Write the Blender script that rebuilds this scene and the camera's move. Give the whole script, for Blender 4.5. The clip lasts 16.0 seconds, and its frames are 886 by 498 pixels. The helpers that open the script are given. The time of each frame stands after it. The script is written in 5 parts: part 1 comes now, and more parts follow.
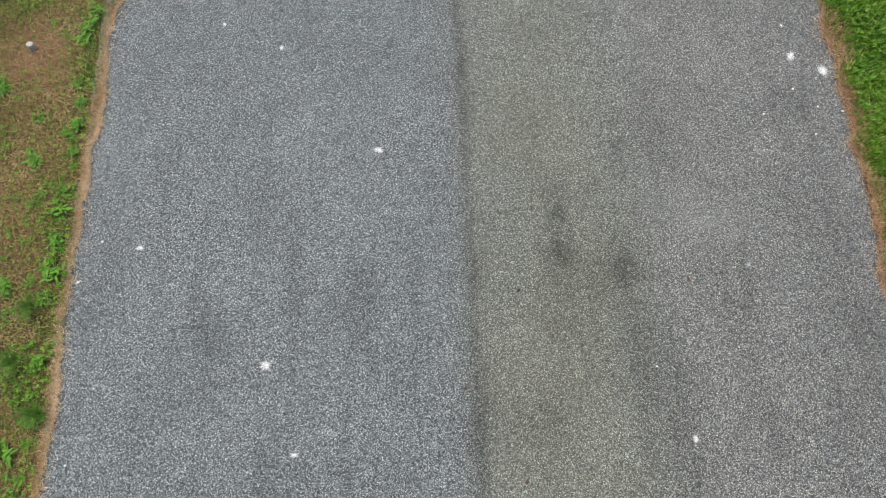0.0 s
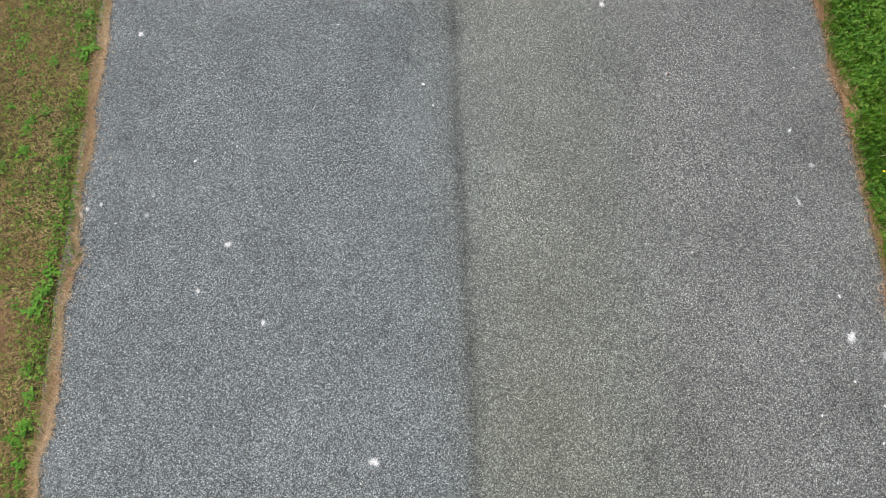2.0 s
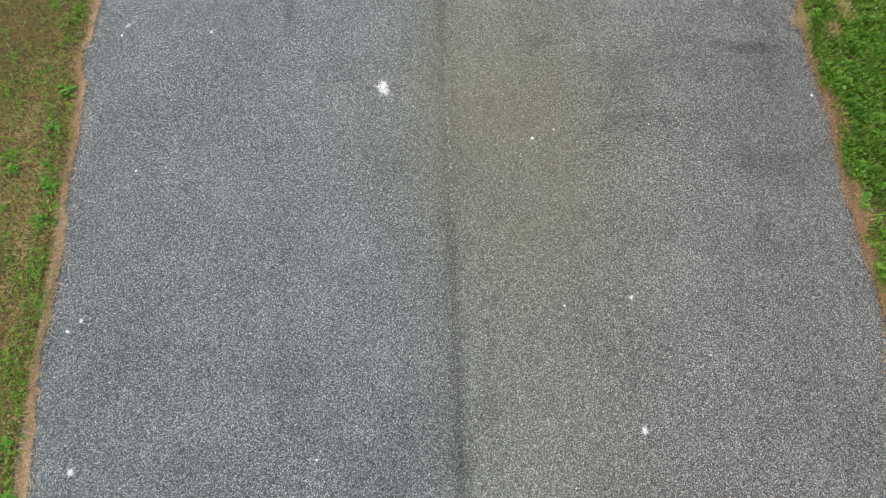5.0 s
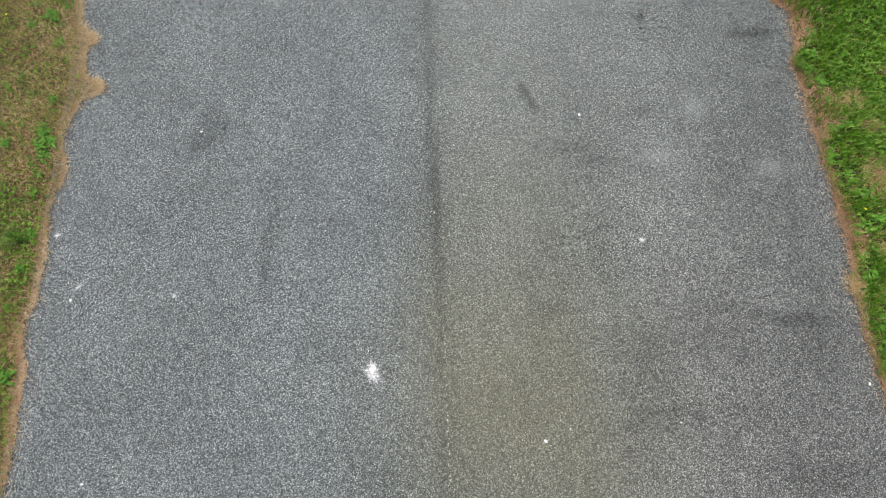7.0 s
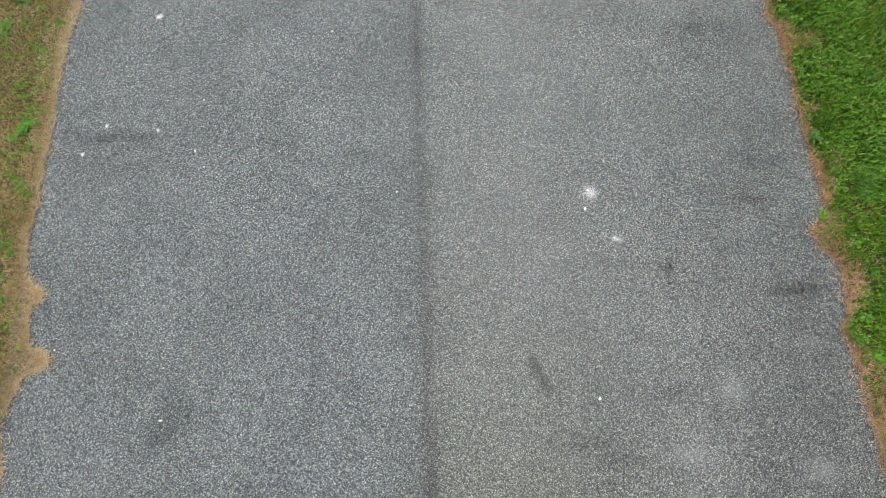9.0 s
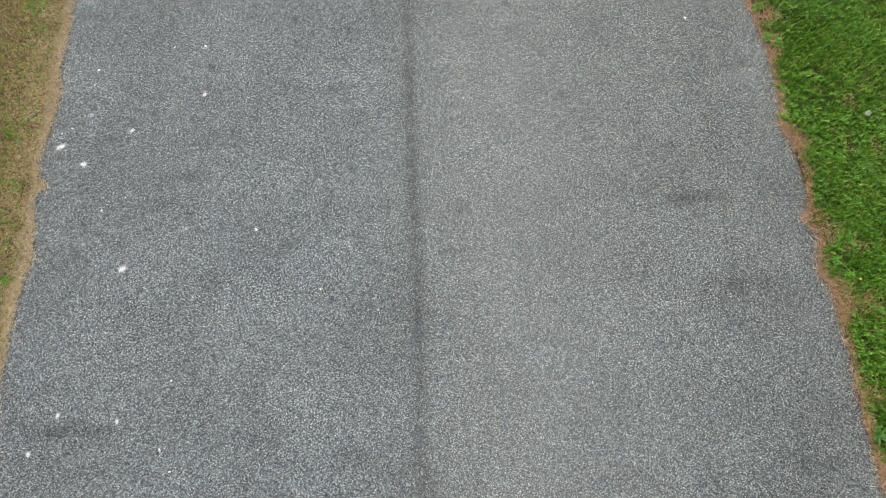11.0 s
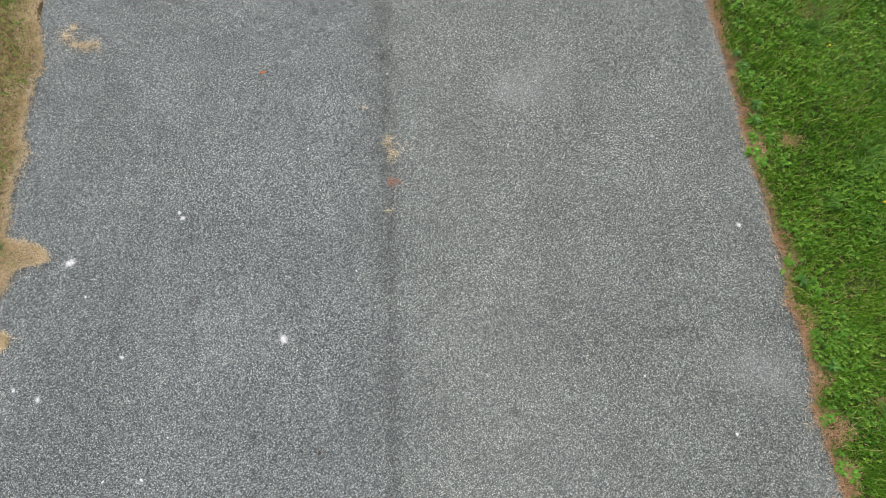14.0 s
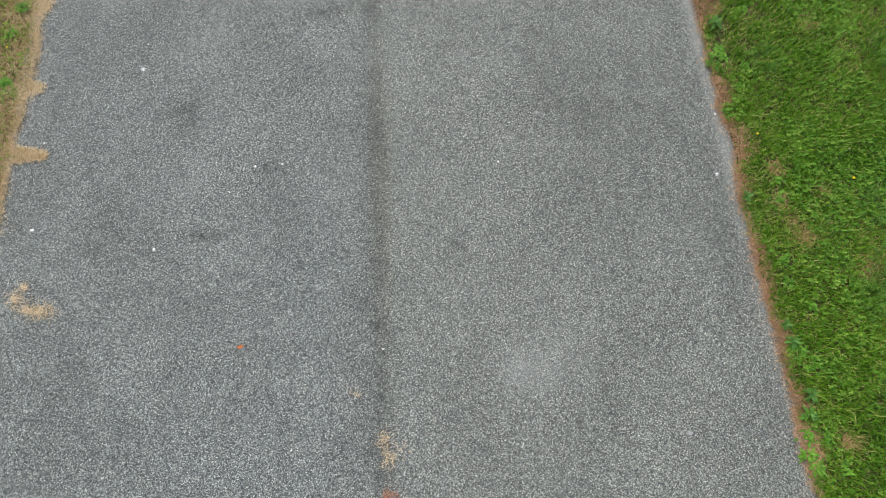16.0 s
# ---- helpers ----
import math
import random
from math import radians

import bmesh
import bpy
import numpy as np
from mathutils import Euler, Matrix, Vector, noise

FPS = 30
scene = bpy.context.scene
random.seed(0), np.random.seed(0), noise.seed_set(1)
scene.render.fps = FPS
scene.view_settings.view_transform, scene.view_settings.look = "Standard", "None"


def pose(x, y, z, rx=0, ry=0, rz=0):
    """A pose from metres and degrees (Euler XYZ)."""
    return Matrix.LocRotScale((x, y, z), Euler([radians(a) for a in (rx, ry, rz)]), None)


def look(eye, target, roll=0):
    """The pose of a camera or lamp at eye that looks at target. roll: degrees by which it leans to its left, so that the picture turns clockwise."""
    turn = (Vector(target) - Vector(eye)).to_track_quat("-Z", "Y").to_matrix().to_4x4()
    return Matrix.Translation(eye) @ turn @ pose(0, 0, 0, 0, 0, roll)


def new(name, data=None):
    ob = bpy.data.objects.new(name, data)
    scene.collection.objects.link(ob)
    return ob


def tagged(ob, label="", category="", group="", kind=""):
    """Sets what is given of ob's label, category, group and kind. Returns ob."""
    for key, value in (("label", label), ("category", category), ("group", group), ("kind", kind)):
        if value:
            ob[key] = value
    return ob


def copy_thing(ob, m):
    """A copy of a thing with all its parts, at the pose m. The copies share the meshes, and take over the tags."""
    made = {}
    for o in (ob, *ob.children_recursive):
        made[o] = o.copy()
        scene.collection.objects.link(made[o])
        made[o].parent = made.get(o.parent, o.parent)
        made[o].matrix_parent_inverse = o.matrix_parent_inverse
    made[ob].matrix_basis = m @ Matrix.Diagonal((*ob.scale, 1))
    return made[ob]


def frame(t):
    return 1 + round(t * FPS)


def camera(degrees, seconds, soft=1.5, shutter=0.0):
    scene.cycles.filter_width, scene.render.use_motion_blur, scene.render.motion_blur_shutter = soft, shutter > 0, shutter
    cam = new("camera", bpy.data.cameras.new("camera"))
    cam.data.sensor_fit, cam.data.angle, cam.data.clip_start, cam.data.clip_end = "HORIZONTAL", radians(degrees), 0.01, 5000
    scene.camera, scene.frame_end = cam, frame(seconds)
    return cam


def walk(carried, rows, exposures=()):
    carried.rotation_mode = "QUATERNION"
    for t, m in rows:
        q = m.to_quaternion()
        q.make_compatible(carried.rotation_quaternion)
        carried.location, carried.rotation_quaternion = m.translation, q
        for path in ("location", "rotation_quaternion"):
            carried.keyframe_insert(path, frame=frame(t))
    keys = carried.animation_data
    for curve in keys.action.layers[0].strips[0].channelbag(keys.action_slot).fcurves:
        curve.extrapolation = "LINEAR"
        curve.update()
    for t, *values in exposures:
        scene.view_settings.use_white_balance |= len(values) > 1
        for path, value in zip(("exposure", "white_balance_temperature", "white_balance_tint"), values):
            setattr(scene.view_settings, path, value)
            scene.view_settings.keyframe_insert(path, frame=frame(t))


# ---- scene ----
cam = camera(74.41, 16.0, soft=0.62)
# seconds, x, y, height, yaw, pitch, roll
ROWS = [
    (0.0, -0.046, 0.133, 3.741, -1.23, -72.73, 0.31),
    (0.5, -0.041, 0.631, 3.751, -1.19, -72.78, 0.33),
    (1.0, -0.033, 1.172, 3.760, -1.16, -72.80, 0.35),
    (1.5, -0.028, 1.675, 3.768, -1.12, -72.82, 0.37),
    (2.0, -0.036, 2.222, 3.776, -1.07, -72.82, 0.36),
    (2.5, -0.041, 2.726, 3.785, -1.02, -72.85, 0.37),
    (3.0, -0.033, 3.261, 3.796, -0.99, -72.83, 0.37),
    (3.5, -0.026, 3.764, 3.802, -0.97, -72.78, 0.33),
    (4.0, -0.030, 4.321, 3.808, -0.95, -72.80, 0.28),
    (6.5, 0.010, 6.918, 3.832, -0.82, -72.75, 0.06),
    (7.0, 0.012, 7.462, 3.832, -0.80, -72.71, 0.02),
    (7.5, 0.018, 7.955, 3.833, -0.77, -72.67, -0.02),
    (8.0, 0.025, 8.484, 3.835, -0.76, -72.64, -0.08),
    (8.5, 0.027, 8.966, 3.834, -0.74, -72.59, -0.12),
    (9.0, 0.037, 9.490, 3.837, -0.71, -72.59, -0.14),
    (11.5, 0.019, 12.081, 3.867, -0.55, -72.56, -0.30),
    (12.0, 0.028, 12.621, 3.876, -0.53, -72.50, -0.28),
    (12.5, 0.060, 13.114, 3.883, -0.52, -72.47, -0.26),
    (13.0, 0.085, 13.642, 3.890, -0.52, -72.48, -0.26),
    (13.5, 0.090, 14.136, 3.899, -0.52, -72.46, -0.25),
    (14.0, 0.095, 14.684, 3.909, -0.50, -72.50, -0.22),
    (14.5, 0.105, 15.187, 3.923, -0.46, -72.50, -0.18),
    (15.0, 0.113, 15.730, 3.927, -0.43, -72.51, -0.16),
    (15.5, 0.108, 16.242, 3.937, -0.39, -72.54, -0.11),
    (16.0, 0.097, 16.808, 3.947, -0.34, -72.63, -0.03),
]
walk(cam, [(t, pose(x, y, z, 90 + pitch, roll, yaw)) for t, x, y, z, yaw, pitch, roll in ROWS])

# ---- world, sun ----
world = bpy.data.worlds.new("overcast_sky")
scene.world = world
world.use_nodes = True
wn = world.node_tree.nodes
sky = wn.new("ShaderNodeTexSky")
sky.sky_type, sky.sun_disc = "NISHITA", False
SUN_UP, SUN_TURN = radians(58), radians(-35)
sky.sun_elevation, sky.sun_rotation = SUN_UP, SUN_TURN
sky.air_density, sky.dust_density, sky.ozone_density = 1.0, 5.0, 1.0
wn["Background"].inputs["Strength"].default_value = 0.15
world.node_tree.links.new(sky.outputs[0], wn["Background"].inputs["Color"])
sun = new("sun", bpy.data.lights.new("sun", "SUN"))
sun.data.energy, sun.data.angle, sun.data.color = 2.15, radians(35), (1.0, 0.98, 0.93)
sun.matrix_world = look((math.sin(SUN_TURN) * 20, math.cos(SUN_TURN) * 20, 20 * math.tan(SUN_UP)), (0, 0, 0))

# ---- plan of the road, in metres along y ----
rng = np.random.default_rng(7)
LATTICE = rng.random((8, 256, 256))


def grain(x, y, size, seed=0, octaves=3):
    """Smooth random field, 0 to 1, with features of that size in metres."""
    total, weight, amp = 0.0, 0.0, 1.0
    for k in range(octaves):
        u, v = np.asarray(x) / size * 2**k + 37.3 * k, np.asarray(y) / size * 2**k + 11.7 * k
        i, j = np.floor(u).astype(int), np.floor(v).astype(int)
        a, b = u - i, v - j
        a, b = a * a * (3 - 2 * a), b * b * (3 - 2 * b)
        g = LATTICE[(seed + k) % 8]
        i, j = i + 53 * seed, j + 29 * seed
        total = total + amp * ((g[i % 256, j % 256] * (1 - a) + g[(i + 1) % 256, j % 256] * a) * (1 - b)
                               + (g[i % 256, (j + 1) % 256] * (1 - a) + g[(i + 1) % 256, (j + 1) % 256] * a) * b)
        weight, amp = weight + amp, amp * 0.5
    return total / weight


def bell(v, at, wide):
    return np.exp(-(((v - at) / wide) ** 2))


def tongue(v, at, wide, reach):
    """A bump of that reach, blunt where it reaches far."""
    return reach * np.exp(-(np.abs((v - at) / wide) ** (4 if reach > 0.11 else 2)))


# where the dead grass reaches out over the asphalt, or stands back from it: y, reach, half length
SPILL_LEFT = [(2.55, 0.045, 0.45), (3.38, 0.04, 0.07), (3.5, 0.056, 0.45), (4.2, 0.039, 0.3), (5.1, 0.039, 0.45), (6.45, 0.034, 0.45), (7.35, 0.021, 0.2), (8.1, -0.038, 0.2),
              (9.2, 0.037, 0.2), (9.96, 0.15, 0.08), (10.05, 0.074, 0.45), (10.4, 0.105, 0.07), (10.75, -0.04, 0.2), (12.75, 0.069, 0.3),
              (13.25, 0.06, 0.05), (13.95, 0.061, 0.3), (14.75, 0.06, 0.45), (15.29, 0.15, 0.07), (15.9, 0.27, 0.09), (15.75, 0.10, 0.16),
              (16.65, 0.069, 0.1), (17.45, 0.058, 0.2), (17.95, -0.069, 0.14), (18.79, 0.27, 0.05), (19.15, 0.033, 0.14),
              (19.36, 0.12, 0.05), (19.7, 0.074, 0.4), (20.15, 0.095, 0.1)]
SPILL_RIGHT = [(1.05, 0.07, 0.2), (2.0, 0.042, 0.1), (2.45, 0.023, 0.1), (2.95, 0.055, 0.14), (3.6, 0.017, 0.2), (4.7, 0.04, 0.14), (5.55, 0.05, 0.2), (6.1, -0.021, 0.2),
               (6.9, 0.034, 0.45), (8.1, 0.05, 0.45), (8.9, 0.024, 0.3), (9.25, 0.023, 0.07), (9.75, 0.07, 0.45), (10.1, 0.052, 0.07), (10.75, 0.135, 0.14), (12.05, -0.02, 0.14),
               (12.6, 0.046, 0.14), (12.95, 0.089, 0.07), (13.3, -0.04, 0.2), (13.7, 0.059, 0.14), (14.75, 0.063, 0.2), (15.5, 0.051, 0.14), (15.95, 0.025, 0.07),
               (16.75, 0.047, 0.45), (17.35, 0.022, 0.14), (17.85, 0.056, 0.45), (18.45, 0.042, 0.2), (18.85, -0.02, 0.1), (19.15, 0.029, 0.14), (19.6, 0.033, 0.07)]


def held(y):
    return np.clip(y, -3.0, 23.0)


def road_left(y):
    y = held(np.asarray(y, float))
    return -2.4723 - 0.03409 * y + 0.0012166 * y**2 - 0.00006322 * y**3


def road_right(y):
    y = held(np.asarray(y, float))
    return 2.8705 + 0.013821 * y - 0.0020447 * y**2 - 0.00002069 * y**3


def verge_left(y):
    """The line where the dead grass ends on the asphalt."""
    y = np.asarray(y, float)
    return road_left(y) + sum(tongue(y, a, h, r) for a, r, h in SPILL_LEFT) + 0.03 * (grain(y, 0 * y, 0.08, 2) - 0.5)


def verge_right(y):
    y = np.asarray(y, float)
    return road_right(y) - sum(tongue(y, a, h, r) for a, r, h in SPILL_RIGHT) + 0.03 * (grain(y, 9 + 0 * y, 0.08, 4) - 0.5)


def joint(y):
    """The seam between the two paved lanes."""
    y = held(np.asarray(y, float))
    return 0.188 - 0.0163 * y - 0.000386 * y**2 - 0.0000167 * y**3 + 0.02 * (grain(y, 4 + 0 * y, 1.3, 5) - 0.5)


# ---- materials ----
def material(name, roughness=0.85):
    m = bpy.data.materials.new(name)
    m.use_nodes = True
    b = m.node_tree.nodes["Principled BSDF"]
    b.inputs["Roughness"].default_value = roughness
    b.inputs["Specular IOR Level"].default_value = 0.25
    return m, m.node_tree, b


def node(tree, kind, **values):
    n = tree.nodes.new(kind)
    for key, value in values.items():
        n.inputs[key].default_value = value
    return n


def ramp(tree, source, stops):
    n = tree.nodes.new("ShaderNodeValToRGB")
    while len(n.color_ramp.elements) < len(stops):
        n.color_ramp.elements.new(0.5)
    for e, (at, colour) in zip(n.color_ramp.elements, stops):
        e.position = at
        e.color = (*colour, 1) if len(colour) == 3 else colour
    tree.links.new(source, n.inputs[0])
    return n.outputs[0]


def blend(tree, how, factor, a, b):
    n = tree.nodes.new("ShaderNodeMix")
    n.data_type, n.blend_type = "RGBA", how
    for socket, value in ((n.inputs[0], factor), (n.inputs[6], a), (n.inputs[7], b)):
        if isinstance(value, bpy.types.NodeSocket):
            tree.links.new(value, socket)
        elif isinstance(value, tuple):
            socket.default_value = (*value, 1)
        else:
            socket.default_value = value
    return n.outputs[2]


def sums(tree, how, a, b, clamp=False):
    n = tree.nodes.new("ShaderNodeMath")
    n.operation, n.use_clamp = how, clamp
    for socket, value in zip(n.inputs, (a, b)):
        if isinstance(value, bpy.types.NodeSocket):
            tree.links.new(value, socket)
        else:
            socket.default_value = value
    return n.outputs[0]


def named(tree, name):
    n = tree.nodes.new("ShaderNodeAttribute")
    n.attribute_name = name
    return n.outputs["Fac"]


def noise_of(tree, where, scale, detail=3.0, rough=0.55):
    n = node(tree, "ShaderNodeTexNoise", Scale=scale, Detail=detail, Roughness=rough)
    tree.links.new(where, n.inputs["Vector"])
    return n.outputs["Fac"]


def relief(tree, bsdf, height, strength, distance):
    n = node(tree, "ShaderNodeBump", Strength=strength, Distance=distance)
    tree.links.new(height, n.inputs["Height"])
    tree.links.new(n.outputs[0], bsdf.inputs["Normal"])


def asphalt_material():
    m, tree, b = material("weathered_asphalt", 0.9)
    where = tree.nodes.new("ShaderNodeTexCoord").outputs["Object"]
    chips = node(tree, "ShaderNodeTexVoronoi", Scale=172.0)
    tree.links.new(where, chips.inputs["Vector"])
    split = tree.nodes.new("ShaderNodeSeparateColor")
    tree.links.new(chips.outputs["Color"], split.inputs[0])
    stone = ramp(tree, split.outputs[0], [(0.0, (0.068, 0.070, 0.073)), (0.35, (0.133, 0.136, 0.139)), (0.70, (0.242, 0.245, 0.245)),
                                          (0.90, (0.368, 0.368, 0.359)), (1.0, (0.54, 0.53, 0.512))])
    tinted = ramp(tree, split.outputs[1], [(0.0, (0.955, 0.99, 1.03)), (0.5, (1, 1, 1)), (1.0, (1.03, 1.0, 0.955))])
    stone = blend(tree, "MULTIPLY", 1.0, stone, tinted)
    binder = ramp(tree, chips.outputs["Distance"], [(0.0, (1.06, 1.06, 1.06)), (0.45, (1, 1, 1)), (0.8, (0.60, 0.60, 0.61))])
    stone = blend(tree, "MULTIPLY", 1.0, stone, binder)
    big = node(tree, "ShaderNodeTexVoronoi", Scale=60.0)
    tree.links.new(where, big.inputs["Vector"])
    fleck = tree.nodes.new("ShaderNodeSeparateColor")
    tree.links.new(big.outputs["Color"], fleck.inputs[0])
    near = sums(tree, "LESS_THAN", big.outputs["Distance"], sums(tree, "MULTIPLY", fleck.outputs[0], 0.22))
    rare = sums(tree, "GREATER_THAN", fleck.outputs[1], 0.80)
    stone = blend(tree, "MIX", sums(tree, "MULTIPLY", near, rare), stone, (0.66, 0.65, 0.61))
    lumps = node(tree, "ShaderNodeTexVoronoi", Scale=122.0)
    tree.links.new(where, lumps.inputs["Vector"])
    pale = tree.nodes.new("ShaderNodeSeparateColor")
    tree.links.new(lumps.outputs["Color"], pale.inputs[0])
    stone = blend(tree, "MULTIPLY", 1.0, stone, ramp(tree, pale.outputs[2], [(0.0, (0.76, 0.76, 0.76)), (0.5, (0.98, 0.98, 0.98)), (1.0, (1.29, 1.29, 1.29))]))
    fine = ramp(tree, noise_of(tree, where, 17.0, 4.0), [(0.25, (0.975, 0.975, 0.975)), (0.75, (1.025, 1.025, 1.025))])
    stone = blend(tree, "MULTIPLY", 1.0, stone, fine)
    broad = ramp(tree, noise_of(tree, where, 1.6, 4.0), [(0.25, (0.86, 0.86, 0.86)), (0.75, (1.12, 1.12, 1.12))])
    stone = blend(tree, "MULTIPLY", 1.0, stone, broad)
    plain = blend(tree, "MIX", named(tree, "plum"), (0.932, 1.0, 0.919), (0.963, 0.992, 0.940))
    cool = blend(tree, "MIX", named(tree, "cool"), plain, (0.897, 0.995, 0.997))
    stone = blend(tree, "MULTIPLY", 1.0, stone, cool)
    stone = blend(tree, "MULTIPLY", named(tree, "silt"), stone, (0.957, 0.935, 0.80))
    stone = blend(tree, "MIX", sums(tree, "MULTIPLY", named(tree, "silt"), 0.30), stone, (0.199, 0.184, 0.127))
    stone = blend(tree, "MULTIPLY", named(tree, "oil"), stone, (0.46, 0.46, 0.46))
    stone = blend(tree, "MIX", sums(tree, "MULTIPLY", named(tree, "dust"), 0.34), stone, (0.390, 0.41, 0.395))
    tree.links.new(stone, b.inputs["Base Color"])
    relief(tree, b, chips.outputs["Distance"], 0.5, -0.004)
    return m


def soil_material():
    m, tree, b = material("bare_soil", 0.95)
    where = tree.nodes.new("ShaderNodeTexCoord").outputs["Object"]
    clods = noise_of(tree, where, 38.0, 6.0, 0.65)
    earth = ramp(tree, clods, [(0.25, (0.085, 0.050, 0.028)), (0.55, (0.20, 0.118, 0.064)), (0.8, (0.33, 0.215, 0.125))])
    moss = ramp(tree, noise_of(tree, where, 24.0, 5.0), [(0.3, (0.022, 0.034, 0.009)), (0.7, (0.070, 0.090, 0.025))])
    turf = ramp(tree, noise_of(tree, where, 3.0, 8.0, 0.75), [(0.3, (0.045, 0.115, 0.012)), (0.55, (0.085, 0.170, 0.022)), (0.75, (0.17, 0.20, 0.05))])
    ground = blend(tree, "MIX", named(tree, "moss"), earth, moss)
    tree.links.new(blend(tree, "MIX", named(tree, "lawn"), ground, turf), b.inputs["Base Color"])
    relief(tree, b, clods, 0.6, 0.012)
    return m


def blade_material(name, stops, roughness=0.6, see=0.35):
    """Leaf tissue, shaded blade by blade by the attribute tone, thin enough to let some light through."""
    m, tree, b = material(name, roughness)
    colour = ramp(tree, named(tree, "tone"), stops)
    tree.links.new(colour, b.inputs["Base Color"])
    thin = tree.nodes.new("ShaderNodeBsdfTranslucent")
    tree.links.new(colour, thin.inputs["Color"])
    mix = node(tree, "ShaderNodeMixShader", Fac=see)
    tree.links.new(b.outputs[0], mix.inputs[1])
    tree.links.new(thin.outputs[0], mix.inputs[2])
    tree.links.new(mix.outputs[0], tree.nodes["Material Output"].inputs["Surface"])
    return m


def leaf_material(name, low, high, roughness=0.5):
    m, tree, b = material(name, roughness)
    where = tree.nodes.new("ShaderNodeTexCoord").outputs["Object"]
    pick = tree.nodes.new("ShaderNodeObjectInfo").outputs["Random"]
    vein = noise_of(tree, where, 14.0, 3.0)
    mixed = sums(tree, "ADD", sums(tree, "MULTIPLY", pick, 0.6), sums(tree, "MULTIPLY", vein, 0.4))
    tree.links.new(ramp(tree, mixed, [(0.1, low), (0.9, high)]), b.inputs["Base Color"])
    return m


def dropping_material(name, colour, cover, most=1.0, fine=7.0):
    """Dried chalky splash: solid in the middle, breaking up into specks at its rim."""
    m, tree, b = material(name, 0.8)
    where = tree.nodes.new("ShaderNodeTexCoord").outputs["Object"]
    specks = noise_of(tree, where, fine, 5.0, 0.7)
    tree.links.new(ramp(tree, specks, [(0.3, tuple(0.72 * c for c in colour)), (0.6, colour)]), b.inputs["Base Color"])
    solid = sums(tree, "SUBTRACT", sums(tree, "ADD", sums(tree, "MULTIPLY", named(tree, "cover"), cover), sums(tree, "MULTIPLY", specks, 1.5)), 0.85)
    tree.links.new(sums(tree, "MULTIPLY", sums(tree, "MULTIPLY", solid, 1.8, True), most), b.inputs["Alpha"])
    return m


ASPHALT, SOIL = asphalt_material(), soil_material()
GREEN = blade_material("grass_blade", [(0.0, (0.036, 0.105, 0.007)), (0.45, (0.110, 0.275, 0.013)), (0.8, (0.240, 0.420, 0.034)), (1.0, (0.50, 0.49, 0.18))], 0.6, 0.42)
STRAW = blade_material("dead_grass_blade", [(0.0, (0.10, 0.062, 0.026)), (0.4, (0.32, 0.220, 0.105)), (0.75, (0.60, 0.46, 0.265)), (1.0, (0.82, 0.70, 0.48))], 0.75, 0.15)
RUST = blade_material("rusty_dead_grass_blade", [(0.0, (0.12, 0.065, 0.035)), (0.4, (0.35, 0.200, 0.108)), (0.75, (0.60, 0.395, 0.228)), (1.0, (0.82, 0.65, 0.45))], 0.75, 0.15)
REDDISH = blade_material("reddish_dead_stem", [(0.0, (0.14, 0.05, 0.025)), (0.6, (0.36, 0.14, 0.07)), (1.0, (0.52, 0.26, 0.15))], 0.75, 0.15)
THATCH = blade_material("matted_thatch_blade", [(0.0, (0.115, 0.080, 0.028)), (0.4, (0.320, 0.220, 0.086)), (0.75, (0.52, 0.375, 0.180)), (1.0, (0.70, 0.55, 0.34))], 0.8, 0.1)
CLOVER = blade_material("clover_leaf", [(0.0, (0.042, 0.125, 0.010)), (0.6, (0.110, 0.275, 0.022)), (1.0, (0.25, 0.43, 0.055))], 0.5, 0.25)
WEED = leaf_material("weed_leaf", (0.050, 0.165, 0.012), (0.135, 0.310, 0.026), 0.7)
LAWNLEAF = leaf_material("lawn_weed_leaf", (0.065, 0.190, 0.014), (0.155, 0.350, 0.032), 0.6)
ROSETTE = leaf_material("rosette_leaf", (0.045, 0.130, 0.020), (0.100, 0.240, 0.038))
TUFT = blade_material("fine_tuft_blade", [(0.0, (0.07, 0.18, 0.025)), (1.0, (0.20, 0.38, 0.07))], 0.6, 0.3)
WHITE = dropping_material("white_dropping", (0.72, 0.73, 0.72), 0.74, 1.0, 9.0)
CHALK = dropping_material("white_dropping_core", (0.72, 0.72, 0.70), 1.2)
FILM = dropping_material("thin_dropping_film", (0.66, 0.67, 0.66), 0.62, 0.85, 20.0)
GREY = dropping_material("washed_out_dropping", (0.60, 0.61, 0.60), 0.55, 0.9, 9.0)
PETAL, _, petal_bsdf = material("yellow_petal", 0.6)
petal_bsdf.inputs["Base Color"].default_value = (0.78, 0.66, 0.02, 1)
STEM = leaf_material("flower_stem", (0.06, 0.14, 0.03), (0.12, 0.22, 0.05))
BLOSSOM = leaf_material("clover_blossom", (0.55, 0.52, 0.46), (0.75, 0.74, 0.68))
DEADLEAF = leaf_material("orange_dead_leaf", (0.38, 0.10, 0.025), (0.50, 0.17, 0.05), 0.7)
DARKLEAF = leaf_material("dark_dead_leaf", (0.045, 0.030, 0.022), (0.10, 0.060, 0.040), 0.7)


def concrete_material():
    m, tree, b = material("pale_concrete", 0.85)
    where = tree.nodes.new("ShaderNodeTexCoord").outputs["Object"]
    pits = noise_of(tree, where, 60.0, 6.0, 0.7)
    tree.links.new(ramp(tree, pits, [(0.3, (0.34, 0.32, 0.26)), (0.6, (0.58, 0.55, 0.46))]), b.inputs["Base Color"])
    relief(tree, b, pits, 0.5, 0.004)
    return m


